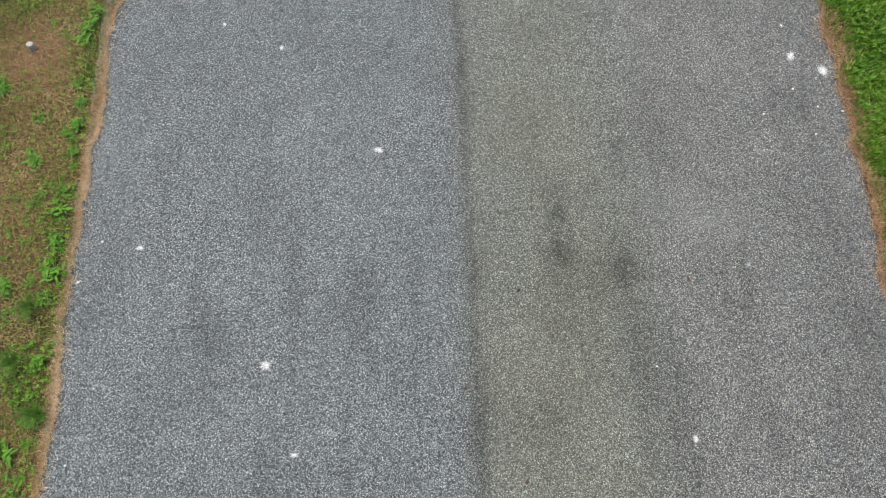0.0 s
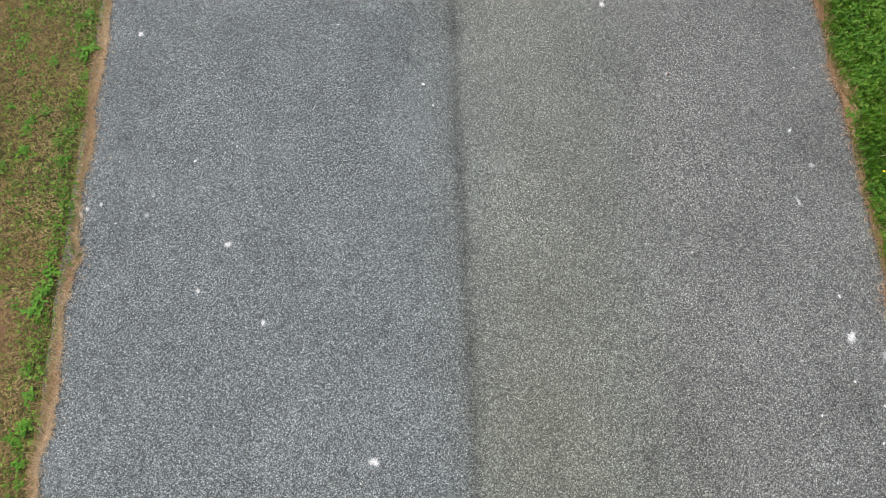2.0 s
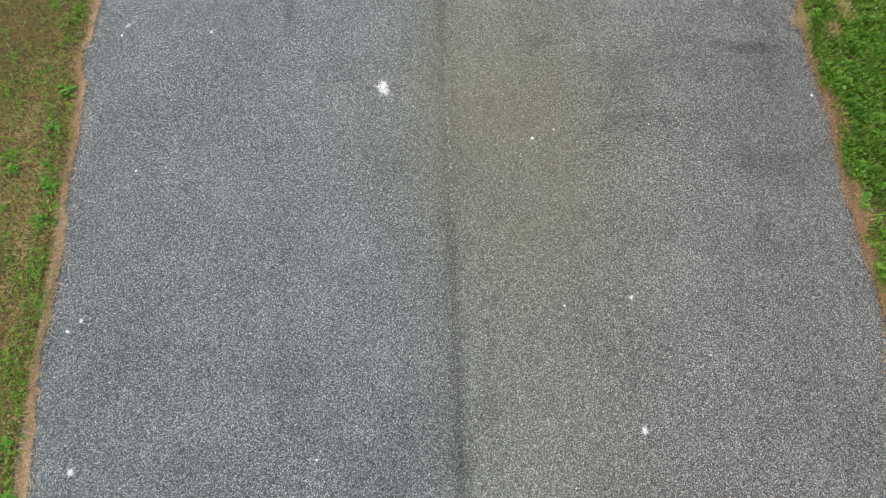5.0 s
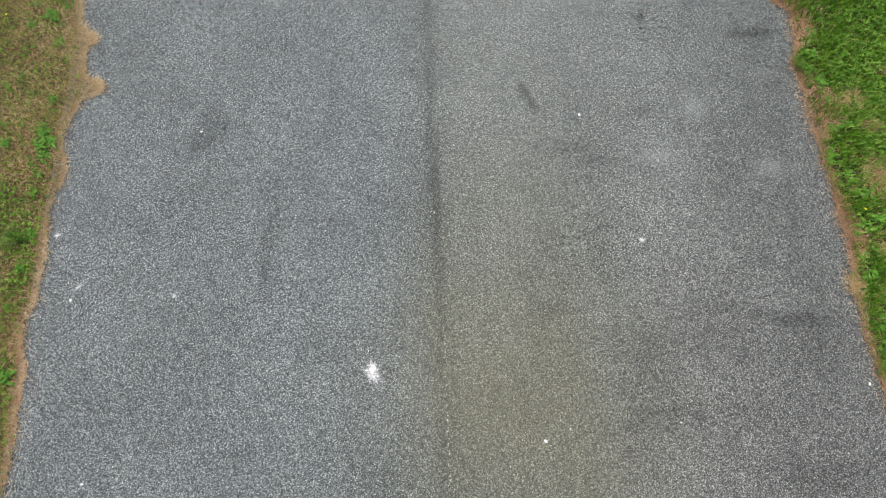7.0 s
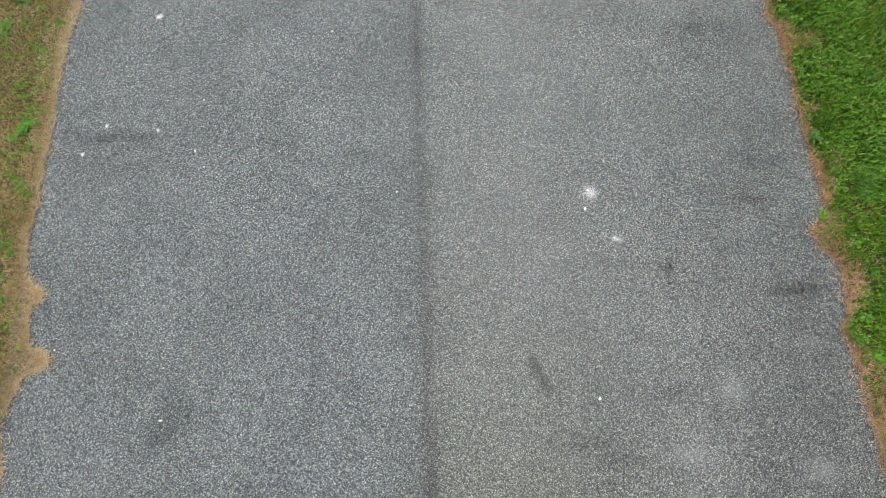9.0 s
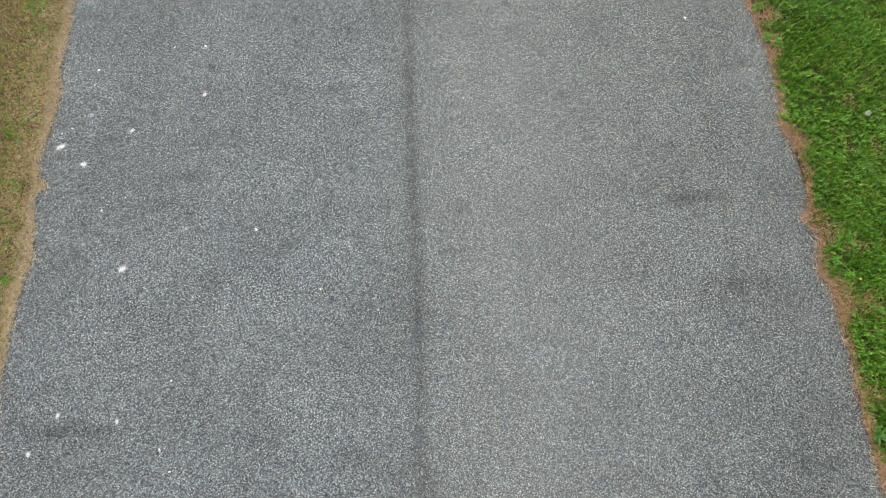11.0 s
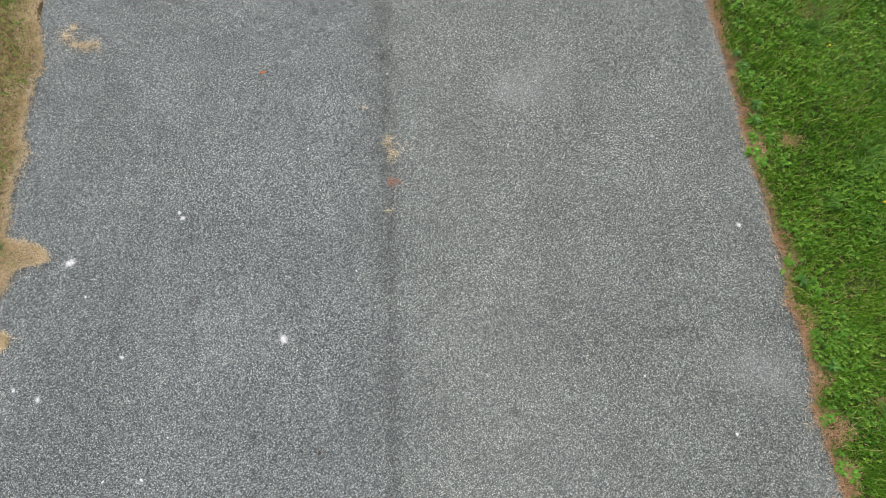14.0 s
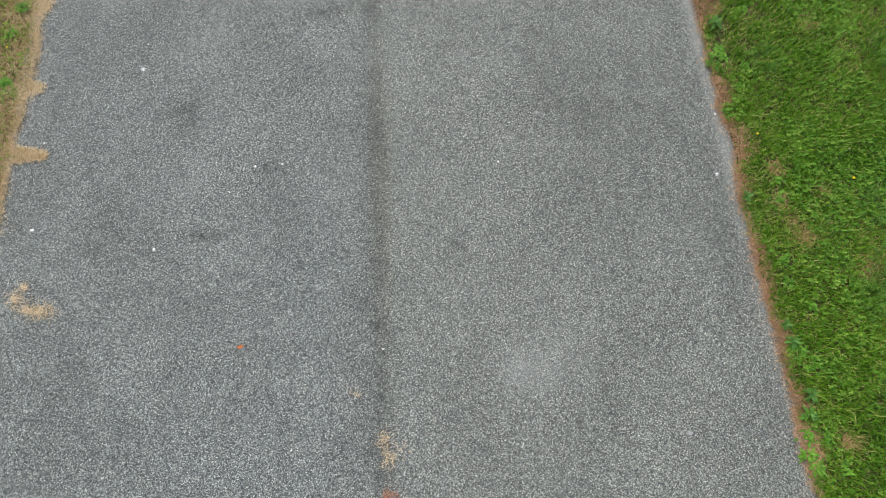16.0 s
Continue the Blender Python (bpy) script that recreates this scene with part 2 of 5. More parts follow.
CONCRETE = concrete_material()


# ---- mesh helpers ----
def sheet(name, verts, faces, mat, smooth=False, **fields):
    """A mesh object from arrays of vertices and of equal-sized faces, with number fields on its vertices."""
    me = bpy.data.meshes.new(name)
    verts, faces = np.asarray(verts, np.float32), np.asarray(faces, np.int32)
    n, k = faces.shape
    me.vertices.add(len(verts))
    me.vertices.foreach_set("co", verts.ravel())
    me.loops.add(n * k)
    me.loops.foreach_set("vertex_index", faces.ravel())
    me.polygons.add(n)
    me.polygons.foreach_set("loop_start", np.arange(0, n * k, k, dtype=np.int32))
    me.polygons.foreach_set("use_smooth", np.full(n, smooth))
    for key, values in fields.items():
        me.attributes.new(key, "FLOAT", "POINT").data.foreach_set("value", np.asarray(values, np.float32).ravel())
    me.materials.append(mat)
    me.update(calc_edges=True)
    return me


def lattice_faces(rows, cols, first=0):
    i, j = np.meshgrid(np.arange(rows - 1), np.arange(cols - 1), indexing="ij")
    a = (first + i * cols + j).ravel()
    return np.stack([a, a + 1, a + cols + 1, a + cols], 1)


def part(name, bm, mat, parent, label=""):
    me = bpy.data.meshes.new(name)
    bm.to_mesh(me)
    bm.free()
    me.materials.append(mat)
    ob = new(name, me)
    ob.parent = parent
    return tagged(ob, label)


def child(name, me, parent, m, label=""):
    ob = new(name, me)
    ob.parent = parent
    ob.matrix_basis = m
    return tagged(ob, label)


def blades(roots, length, width, lean, curl, turn, twist, tone):
    """Tapered bent grass blades, three faces each: vertices, faces and tones."""
    n = len(roots)
    h1 = np.stack([np.cos(turn), np.sin(turn), 0 * turn], 1)
    h2 = np.stack([np.cos(turn + twist), np.sin(turn + twist), 0 * turn], 1)
    up = np.array([0, 0, 1.0])
    side = np.stack([-np.sin(turn), np.cos(turn), 0 * turn], 1) * (width / 2)[:, None]
    bend = lean + curl
    p1 = roots + 0.55 * length[:, None] * (np.sin(lean)[:, None] * h1 + np.cos(lean)[:, None] * up)
    p2 = p1 + 0.45 * length[:, None] * (np.sin(bend)[:, None] * h2 + np.cos(bend)[:, None] * up)
    floor_z = roots[:, 2] * 0.6 + 0.002
    p1[:, 2], p2[:, 2] = np.maximum(p1[:, 2], floor_z), np.maximum(p2[:, 2], floor_z)
    v = np.stack([roots - side * 0.7, roots + side * 0.7, p1 + side, p1 - side, p2], 1).reshape(-1, 3)
    base = np.arange(n)[:, None] * 5
    f = np.concatenate([base + [0, 1, 2], base + [0, 2, 3], base + [3, 2, 4]])
    return v, f, np.repeat(np.clip(tone, 0, 1), 5)


def leaflets(centres, size, tilt, turn, tone):
    """Clover leaves of three rounded leaflets, two faces for each leaflet."""
    n, verts = len(centres), []
    up = np.array([0, 0, 1.0])
    for k in range(3):
        a = turn + k * 2.094
        out = np.stack([np.cos(a), np.sin(a), np.sin(tilt + k)], 1) * size[:, None]
        side = np.stack([-np.sin(a), np.cos(a), 0.3 * np.cos(tilt * 3 + k)], 1) * size[:, None] * 0.52
        verts += [centres, centres + out * 0.62 + side, centres + out - 0.12 * size[:, None] * up, centres + out * 0.62 - side]
    v = np.stack(verts, 1).reshape(-1, 3)
    base = np.arange(n)[:, None] * 12
    f = np.concatenate([base + q for k in range(3) for q in ([4 * k, 4 * k + 1, 4 * k + 2], [4 * k, 4 * k + 2, 4 * k + 3])])
    return v, f, np.repeat(np.clip(tone, 0, 1), 12)


# ---- ground and road ----
def verge_height(x, y):
    """Height of the soil: it dips under the slab and lies a little proud of it outside."""
    out = np.maximum(x - road_right(y), road_left(y) - x)
    rise = np.clip((out + 0.06) / 0.14, 0, 1)
    return -0.07 + 0.075 * rise + np.clip(out, 0, 3) * 0.012 + np.where(out > 0, 0.022 * (grain(x, y, 0.16, 2) - 0.5), 0)


def make_ground():
    far = np.array([12, 20, 40, 100, 300, 900, 2500.0])
    xs = np.concatenate([-far[::-1], np.arange(-9, -4, 0.3), np.arange(-4.0, -2.2, 0.045), np.arange(-2.2, 2.0, 0.6), np.arange(2.0, 4.3, 0.045), np.arange(4.3, 9.1, 0.3), far])
    ys = np.concatenate([-far[::-1], np.arange(-9, -1, 0.4), np.arange(-1, 21.2, 0.06), np.arange(21.2, 30, 0.4), 20 + far[1:]])
    y, x = np.meshgrid(ys, xs, indexing="ij")
    z = verge_height(x, y)
    right = x > 0
    out = np.where(right, x - road_right(y), road_left(y) - x)
    moss = np.where(right, 0.85, 0.60) + 0.7 * (grain(x, y, 0.5, 6) - 0.5)
    moss = np.clip(moss * np.where(right, np.clip((out + 0.02) / 0.06, 0, 1), np.clip((out + 0.01) / 0.08, 0, 1)) - 0.9 * bell(x, -3.05, 0.28) * bell(y, 2.9, 0.32), 0, 1)
    moss = np.where(out > 1.6, 1.0, moss)
    lawn = np.clip((out - np.where(right, 0.75 + 0.04 * held(y), 0.85)) / 0.3, 0, 1)
    me = sheet("ground", np.stack([x, y, z], -1).reshape(-1, 3), lattice_faces(len(ys), len(xs)), SOIL, True, moss=moss, lawn=lawn)
    tagged(new("ground", me), "brown soil verge thinly grown over beside the asphalt", "ground", kind="structure")


# oily or damp darker marks: x, y, half width, half length, strength
STAINS_START = [(0.74, 1.46, 0.10, 0.33, 0.48), (1.19, 1.17, 0.17, 0.16, 0.38), (0.74, 1.22, 0.15, 0.1, 0.35), (1.04, 1.04, 0.26, 0.23, 0.2),
    (1.23, 0.66, 0.14, 0.29, 0.25), (1.32, 0.24, 0.14, 0.31, 0.2), (0.55, 0.19, 0.17, 0.2, 0.2), (-0.54, 0.96, 0.05, 0.23, 0.25), (-0.36, 0.49, 0.04, 0.21, 0.2),
    (-0.52, 0.56, 0.04, 0.18, 0.2), (-1.56, 0.76, 0.11, 0.15, 0.2), (-1.64, 0.88, 0.07, 0.15, 0.15), (1.2, 1.98, 0.06, 0.31, 0.25), (2.47, 2.36, 0.16, 0.14, 0.25),
    (2.67, 0.63, 0.14, 0.22, 0.25), (0.24, 0.34, 0.07, 0.24, 0.2), (0.69, 0.68, 0.07, 0.26, 0.2), (-0.91, 1.69, 0.05, 0.26, 0.15), (-1.1, -0.1, 0.14, 0.13, 0.15)]
STAINS_EARLY = [(-2.07, 4.57, 0.13, 0.06, 0.3), (-1.5, 4.83, 0.05, 0.03, 0.3), (-1.07, 6.11, 0.08, 0.6, 0.2), (-0.58, 4.84, 0.11, 0.49, 0.15),
    (2.31, 6.53, 0.21, 0.08, 0.3), (2.2, 6.68, 0.17, 0.1, 0.2), (-0.91, 5.34, 0.08, 0.4, 0.15), (-0.35, 5.03, 0.1, 0.38, 0.15), (1.3, 4.88, 0.11, 0.41, 0.15),
    (0.57, 4.32, 0.15, 0.22, 0.15), (2.55, 4.14, 0.11, 0.22, 0.2), (-2.29, 4.3, 0.11, 0.07, 0.15), (0.25, 4.63, 0.08, 0.27, 0.15), (0.91, 6.31, 0.06, 0.2, 0.15)]
STAINS_SILTED = [(-1.62, 9.6, 0.12, 0.13, 0.45), (-1.75, 9.48, 0.1, 0.09, 0.3), (-1.56, 9.62, 0.03, 0.06, 0.3), (-1.15, 8.86, 0.07, 0.23, 0.4),
    (-1.18, 8.55, 0.05, 0.16, 0.25), (2.36, 10.37, 0.15, 0.04, 0.35), (2.54, 10.4, 0.13, 0.04, 0.25), (1.16, 9.31, 0.12, 0.04, 0.3), (2.4, 8.13, 0.17, 0.05, 0.4),
    (2.11, 8.18, 0.11, 0.04, 0.25), (0.92, 9.4, 0.12, 0.06, 0.15), (0.76, 8.23, 0.13, 0.05, 0.2), (1.32, 9.24, 0.2, 0.11, 0.15), (1.85, 7.97, 0.3, 0.22, 0.25),
    (1.36, 7.87, 0.22, 0.3, 0.2), (2.45, 7.82, 0.29, 0.22, 0.2), (1.6, 7.52, 0.39, 0.17, 0.3), (2.25, 7.17, 0.38, 0.13, 0.25), (1.1, 8.68, 0.09, 0.17, 0.2),
    (-0.69, 8.83, 0.06, 0.04, 0.2)]
STAINS_MIDDLE = [(-2.28, 11.58, 0.25, 0.04, 0.35), (-2.46, 11.55, 0.1, 0.03, 0.2), (-0.46, 11.37, 0.16, 0.09, 0.3), (-0.56, 11.44, 0.08, 0.05, 0.2),
    (-0.85, 11.12, 0.03, 0.03, 0.45), (-1.53, 12.55, 0.07, 0.05, 0.3), (2.25, 11.04, 0.12, 0.02, 0.4), (2.39, 10.38, 0.15, 0.03, 0.15),
    (1.6, 10.53, 0.02, 0.06, 0.45), (1.4, 10.56, 0.19, 0.05, 0.15), (1.13, 9.43, 0.21, 0.03, 0.2), (1.5, 9.7, 0.22, 0.04, 0.2), (-0.82, 10.87, 0.02, 0.03, 0.3),
    (-1.17, 10.32, 0.11, 0.04, 0.12), (-1.1, 11.51, 0.08, 0.05, 0.2), (2.1, 12.51, 0.18, 0.03, 0.2), (2.3, 11.34, 0.16, 0.03, 0.25), (-2.34, 11.32, 0.16, 0.09, 0.15)]
STAINS_LATE = [(-0.72, 14.04, 0.11, 0.03, 0.3), (0.96, 13.98, 0.09, 0.04, 0.35), (-0.59, 13.83, 0.09, 0.03, 0.2), (-1.79, 13.31, 0.14, 0.04, 0.3),
    (-1.94, 13.12, 0.14, 0.06, 0.2), (1.9, 13.13, 0.22, 0.02, 0.35), (1.75, 13.11, 0.09, 0.02, 0.3), (1.65, 15.32, 0.17, 0.03, 0.35), (0.57, 14.81, 0.06, 0.03, 0.25),
    (-1.09, 14.66, 0.03, 0.02, 0.35), (-1.7, 14.23, 0.02, 0.02, 0.45), (-1.46, 13.67, 0.03, 0.04, 0.3), (0.96, 15.23, 0.08, 0.03, 0.25),
    (-0.4, 13.11, 0.07, 0.03, 0.2), (1.11, 13.59, 0.05, 0.03, 0.2), (-0, 15, 0.07, 0.03, 0.2), (-1.59, 15.57, 0.04, 0.3, 0.2), (2.39, 14.24, 0.06, 0.02, 0.3),
    (2.43, 15.4, 0.21, 0.07, 0.25), (2.47, 13.26, 0.15, 0.11, 0.2)]
STAINS_END = [(-1.82, 19.12, 0.09, 0.17, 0.45), (-1.86, 19.2, 0.05, 0.05, 0.25), (-1.56, 18.15, 0.15, 0.03, 0.4), (-1.64, 18.16, 0.05, 0.02, 0.35), (-1.14, 18.68, 0.1, 0.03, 0.3), (-0.9, 17.93, 0.05, 0.02, 0.35),
    (-1.72, 17.23, 0.05, 0.03, 0.3), (0.21, 18.07, 0.06, 0.03, 0.3), (1.44, 19.18, 0.48, 0.09, 0.22), (1.72, 19, 0.21, 0.07, 0.15), (-0.35, 17.5, 0.05, 0.04, 0.4),
    (-0.46, 17.64, 0.08, 0.08, 0.25), (-0.86, 20.05, 0.09, 0.06, 0.3), (-0.77, 20.1, 0.18, 0.08, 0.2), (1.24, 19.09, 0.07, 0.02, 0.25),
    (0.19, 19.74, 0.18, 0.07, 0.15), (-1.33, 17.89, 0.08, 0.02, 0.2), (-1.97, 16.8, 0.07, 0.03, 0.2), (-1.38, 17.19, 0.15, 0.03, 0.15),
    (0.46, 18.21, 0.08, 0.06, 0.15)]
STAINS_SMALL = [(-1.57, 15.55, 0.04, 0.04, 0.25), (0.17, 13.06, 0.05, 0.03, 0.35), (1.25, 12.99, 0.06, 0.03, 0.25), (-0.53, 13.79, 0.05, 0.03, 0.25), (-1.02, 12.8, 0.07, 0.04, 0.25),
    (0.58, 14.79, 0.04, 0.03, 0.25), (-2.34, 14.05, 0.05, 0.04, 0.2), (-0.7, 14.56, 0.1, 0.03, 0.2), (2.06, 12.47, 0.25, 0.04, 0.2), (-1.11, 14.09, 0.03, 0.03, 0.2)]
# small dark scuffs
SCUFFS = [(0.635, 9.92, 0.035, 0.05), (0.66, 9.86, 0.04, 0.06), (0.70, 9.79, 0.035, 0.05), (0.72, 9.74, 0.03, 0.04)]
# paler, worn or dusty spots
PALE_START = [(1.66, 1.5, 0.27, 0.21, 0.3), (1.9, 1.42, 0.15, 0.12, 0.2), (0.41, 4, 0.09, 0.05, 0.4), (-2.36, 5.58, 0.06, 0.04, 0.4), (2.26, 6.02, 0.06, 0.04, 0.2),
    (1.81, 5.46, 0.08, 0.05, 0.2), (-0.62, 6.54, 0.13, 0.07, 0.2), (1.58, 9.34, 0.14, 0.08, 0.5), (1.92, 9.73, 0.08, 0.07, 0.5), (2.4, 9.24, 0.12, 0.08, 0.5),
    (-0.43, 9.45, 0.05, 0.04, 0.3), (0.45, 8.01, 0.05, 0.04, 0.3), (-2.29, 9.11, 0.12, 0.09, 0.2)]
PALE_MIDDLE = [(2.49, 10.03, 0.07, 0.04, 0.5), (1.88, 9.73, 0.07, 0.05, 0.3), (-1.87, 11.85, 0.06, 0.04, 0.4), (2.5, 12.22, 0.09, 0.06, 0.25),
    (-2.27, 10.85, 0.08, 0.05, 0.25), (0.53, 11.07, 0.12, 0.07, 0.2), (2.21, 15.07, 0.23, 0.14, 0.6), (2.35, 14.93, 0.08, 0.09, 0.3), (2.35, 14.12, 0.11, 0.06, 0.6),
    (2.51, 14.37, 0.12, 0.08, 0.4), (1.78, 15.7, 0.05, 0.04, 0.35), (1.1, 15.58, 0.06, 0.04, 0.35), (1.63, 13.81, 0.04, 0.02, 0.3), (2.24, 12.82, 0.05, 0.03, 0.3),
    (-2.45, 12.83, 0.07, 0.04, 0.4), (-1.73, 12.92, 0.04, 0.02, 0.4)]
PALE_END = [(0.65, 17.2, 0.17, 0.15, 0.5), (0.29, 19.64, 0.08, 0.05, 0.4), (0.92, 17.25, 0.23, 0.23, 0.2), (0.6, 18.89, 0.06, 0.04, 0.3),
    (0.85, 19.13, 0.03, 0.03, 0.4), (-1.75, 18.54, 0.17, 0.14, 0.2), (-2.63, 17.86, 0.08, 0.05, 0.3), (-1.71, 19.83, 0.14, 0.11, 0.25)]


def make_road():
    ys = np.concatenate([[-2500, -600, -150, -40, -12, -5, -2.5], np.arange(-1.2, 21.2, 0.03), [22.5, 25, 32, 60, 170, 620, 2500]])
    across = np.linspace(0, 1, 230)
    y, s = np.meshgrid(ys, across, indexing="ij")
    left = road_left(y) - 0.05 + 0.05 * (grain(y, 3 + 0 * y, 0.2, 6) - 0.5)
    right = road_right(y) + 0.03 + 0.05 * (grain(y, 7 + 0 * y, 0.2, 7) - 0.5)
    x = left + (right - left) * s
    d = x - joint(y)
    z = -0.003 * bell(d, 0, 0.04) - 0.0015 * bell(d, -0.06, 0.08) + 0.004 * (grain(x, y, 0.9, 1) - 0.5) - 0.012 * (bell(s, 0, 0.006) + bell(s, 1, 0.006))
    ragged = np.clip(0.35 + 0.8 * (grain(x, y, 0.22, 3) - 0.1) + 1.2 * (grain(x, y, 0.06, 6, 2) - 0.2), 0.5, 1.6)
    stains = STAINS_START + STAINS_EARLY + STAINS_SILTED + STAINS_MIDDLE + STAINS_LATE + STAINS_END + STAINS_SMALL
    spots = sum((1.0 if w * h < 0.012 else 0.65) * k * bell(x, a, max(w, 0.03)) * bell(y, b, max(h, 0.035)) for a, b, w, h, k in stains)
    scuffs = sum(bell(x, a, w) * bell(y, b, h) for a, b, w, h in SCUFFS)
    blots = np.random.default_rng(21)
    for k in range(70):
        a, b, w = blots.uniform(-2.3, 2.5), blots.uniform(-0.5, 20.5), blots.uniform(0.03, 0.12)
        scuffs = scuffs + blots.uniform(0.1, 0.4) * bell(x, a, w) * bell(y, b, w * blots.uniform(0.2, 0.6))
    lengthwise = grain(x * 1.0, y * 0.13, 0.13, 4)
    late = np.clip((y - 14.5) / 2, 0, 1)
    seam = (0.40 - 0.12 * late) * bell(d, -0.025, 0.042 + 0.035 * late) + 0.24 * np.where(d < 0, bell(d, 0, 0.16), bell(d, 0, 0.055))
    seam = seam * (0.65 + 0.7 * grain(0 * y, y, 0.7, 2)) * (1 - 0.65 * bell(y, 7.5, 1.0))
    wheel = 0.16 * (bell(x, 1.1, 0.5) + 0.7 * bell(x, 2.2, 0.45)) * grain(x, y, 0.8, 5)
    oil = np.clip(1.55 * spots * ragged + 0.8 * scuffs + seam + (0.5 + 0.6 * bell(y, 0.5, 1.6)) * np.clip(lengthwise - 0.55, 0, 1) + (0.05 + 0.05 * (d < 0)) * bell(y, 5.3, 1.8) + 0.13 * bell(y, 19.2, 0.9) * np.clip((x - 0.2) / 0.8, 0, 1) + wheel + (0.14 + 0.24 * bell(y, 9.3, 2.8)) * np.clip((x - 1.7) / 0.8, 0, 1) + 0.09 * np.clip((-1.6 - x) / 0.8, 0, 1) * np.clip((y - 4) / 3, 0, 1), 0, 1)
    fade = np.clip((11.8 - y) / 3.5, 0, 1)
    crest = 0.22 + 0.30 * bell(y, 0.8, 2.0) + 0.68 * bell(y, 7.5, 1.2)
    silt = fade * crest * np.where(d > 0, np.exp(-np.clip(d - 0.8, 0, 9) / 0.4), np.exp(d / (0.06 + 0.30 * bell(y, 7.5, 1.3))))
    silt = silt * (0.6 + 0.8 * grain(x, y, 0.55, 6)) + 0.25 * bell(y, 18.6, 1.5) * bell(d, 0.02, 0.08)
    cool = np.clip(0.5 - d / 0.8, 0, 1) * np.clip(1.15 - held(y) / 24, 0, 1) * (0.82 + 0.36 * grain(x, y, 0.9, 0)) + 0.35 * bell(y, 11.3, 2.2) * np.clip(0.3 + d / 0.8, 0, 1)
    plum = np.clip((11.5 - y) / 4, 0, 1) * np.clip((d - 0.9) / 0.6, 0, 1)
    dust = sum(k * bell(x, a, w) * bell(y, b, h) for a, b, w, h, k in PALE_START + PALE_MIDDLE + PALE_END) * (0.3 + 1.4 * grain(x, y, 0.12, 5))
    dust = dust + np.clip((y - 15.5) / 3, 0, 1) * 1.1 * bell(x, road_right(y) - 0.02, 0.07) * (0.4 + grain(x, y, 0.25, 1))
    dust = dust + 0.34 * bell(d, 0.7, 0.75) * np.clip((y - 8.5) / 2, 0, 1) * np.clip((17 - y) / 3, 0.3, 1)
    dust = dust + 0.16 * bell(d, 0.5, 0.6) * bell(y, 4.6, 1.3)
    rows, cols = y.shape
    top = np.stack([x, y, z], -1).reshape(-1, 3)
    skirt = []
    for k in (0, cols - 1):
        skirt.append(np.stack([x[:, k] + (-0.02 if k == 0 else 0.02), y[:, k], z[:, k] - 0.065], 1))
    verts = np.concatenate([top, *skirt])
    r = np.arange(rows - 1)
    first = rows * cols
    faces = np.concatenate([lattice_faces(rows, cols),
                            np.stack([first + r, r * cols, (r + 1) * cols, first + r + 1], 1),
                            np.stack([r * cols + cols - 1, first + rows + r, first + rows + r + 1, (r + 1) * cols + cols - 1], 1)])
    pad = lambda a: np.concatenate([a.ravel(), a[:, 0], a[:, -1]])
    me = sheet("road", verts, faces, ASPHALT, True, oil=pad(oil), silt=pad(np.clip(silt, 0, 1)), cool=pad(np.clip(cool, 0, 1)), dust=pad(np.clip(dust, 0, 1)), plum=pad(plum))
    tagged(new("road", me), "weathered grey asphalt road with a dark seam along its middle", "road", kind="structure")


make_ground()
make_road()


# ---- grass and dead grass ----
NEAR_Y = (-0.7, 20.9)


def lawn_reach(y):
    """How far to the right the fine lawn grass goes before the coarse grass takes over."""
    return np.minimum(2.78 + 0.245 * y, 3.46 + 0.019 * y)


def thatch_reach(y):
    return np.maximum(-2.88 - 0.24 * y, -3.6)


def scatter(n, side, reach, start=0.0):
    """Random places on one verge, start to reach metres out from where the asphalt shows."""
    y = rng.uniform(*NEAR_Y, n)
    out = start + (reach - start) * rng.random(n)
    x = verge_right(y) + out if side > 0 else verge_left(y) - out
    near = x < lawn_reach(y) if side > 0 else x > thatch_reach(y)
    return x[near], y[near], out[near]


def on_soil(x, y, lift=0.0):
    return np.stack([x, y, np.maximum(verge_height(x, y), 0.004) + lift], 1)


def stuff(name, pieces, mat, label, category):
    v, f, tone, shift = [], [], [], 0
    for pv, pf, pt in pieces:
        v.append(pv), f.append(pf + shift), tone.append(pt)
        shift += len(pv)
    me = sheet(name, np.concatenate(v), np.concatenate(f), mat, False, tone=np.concatenate(tone))
    return tagged(new(name, me), label, category, kind="stuff")


# stretches of the right edge where dead grass is broad: y, width, half length
DEAD_STRIPS = [(0.6, 0.12, 0.4), (1.15, 0.17, 0.25), (1.6, 0.08, 0.2), (2.25, 0.09, 0.35), (2.85, 0.15, 0.25), (4.55, 0.10, 0.25), (5.26, 0.07, 0.12), (5.6, 0.065, 0.2),
               (6.14, 0.05, 0.09), (6.47, 0.07, 0.08), (6.86, 0.07, 0.2), (7.55, 0.10, 0.2), (8.75, 0.10, 0.25), (9.72, 0.20, 0.24), (10.45, 0.13, 0.2), (10.75, 0.20, 0.15), (11.2, 0.08, 0.2),
               (12.4, 0.10, 0.15), (12.9, 0.18, 0.12), (13.6, 0.12, 0.12), (14.4, 0.08, 0.12), (14.7, 0.14, 0.12), (15.0, 0.10, 0.1), (15.4, 0.13, 0.1), (15.9, 0.10, 0.12),
               (16.7, 0.10, 0.15), (17.0, 0.10, 0.1), (17.4, 0.10, 0.12), (17.85, 0.10, 0.25), (18.5, 0.10, 0.12), (18.85, 0.13, 0.18), (19.3, 0.12, 0.12), (20.15, 0.18, 0.2)]


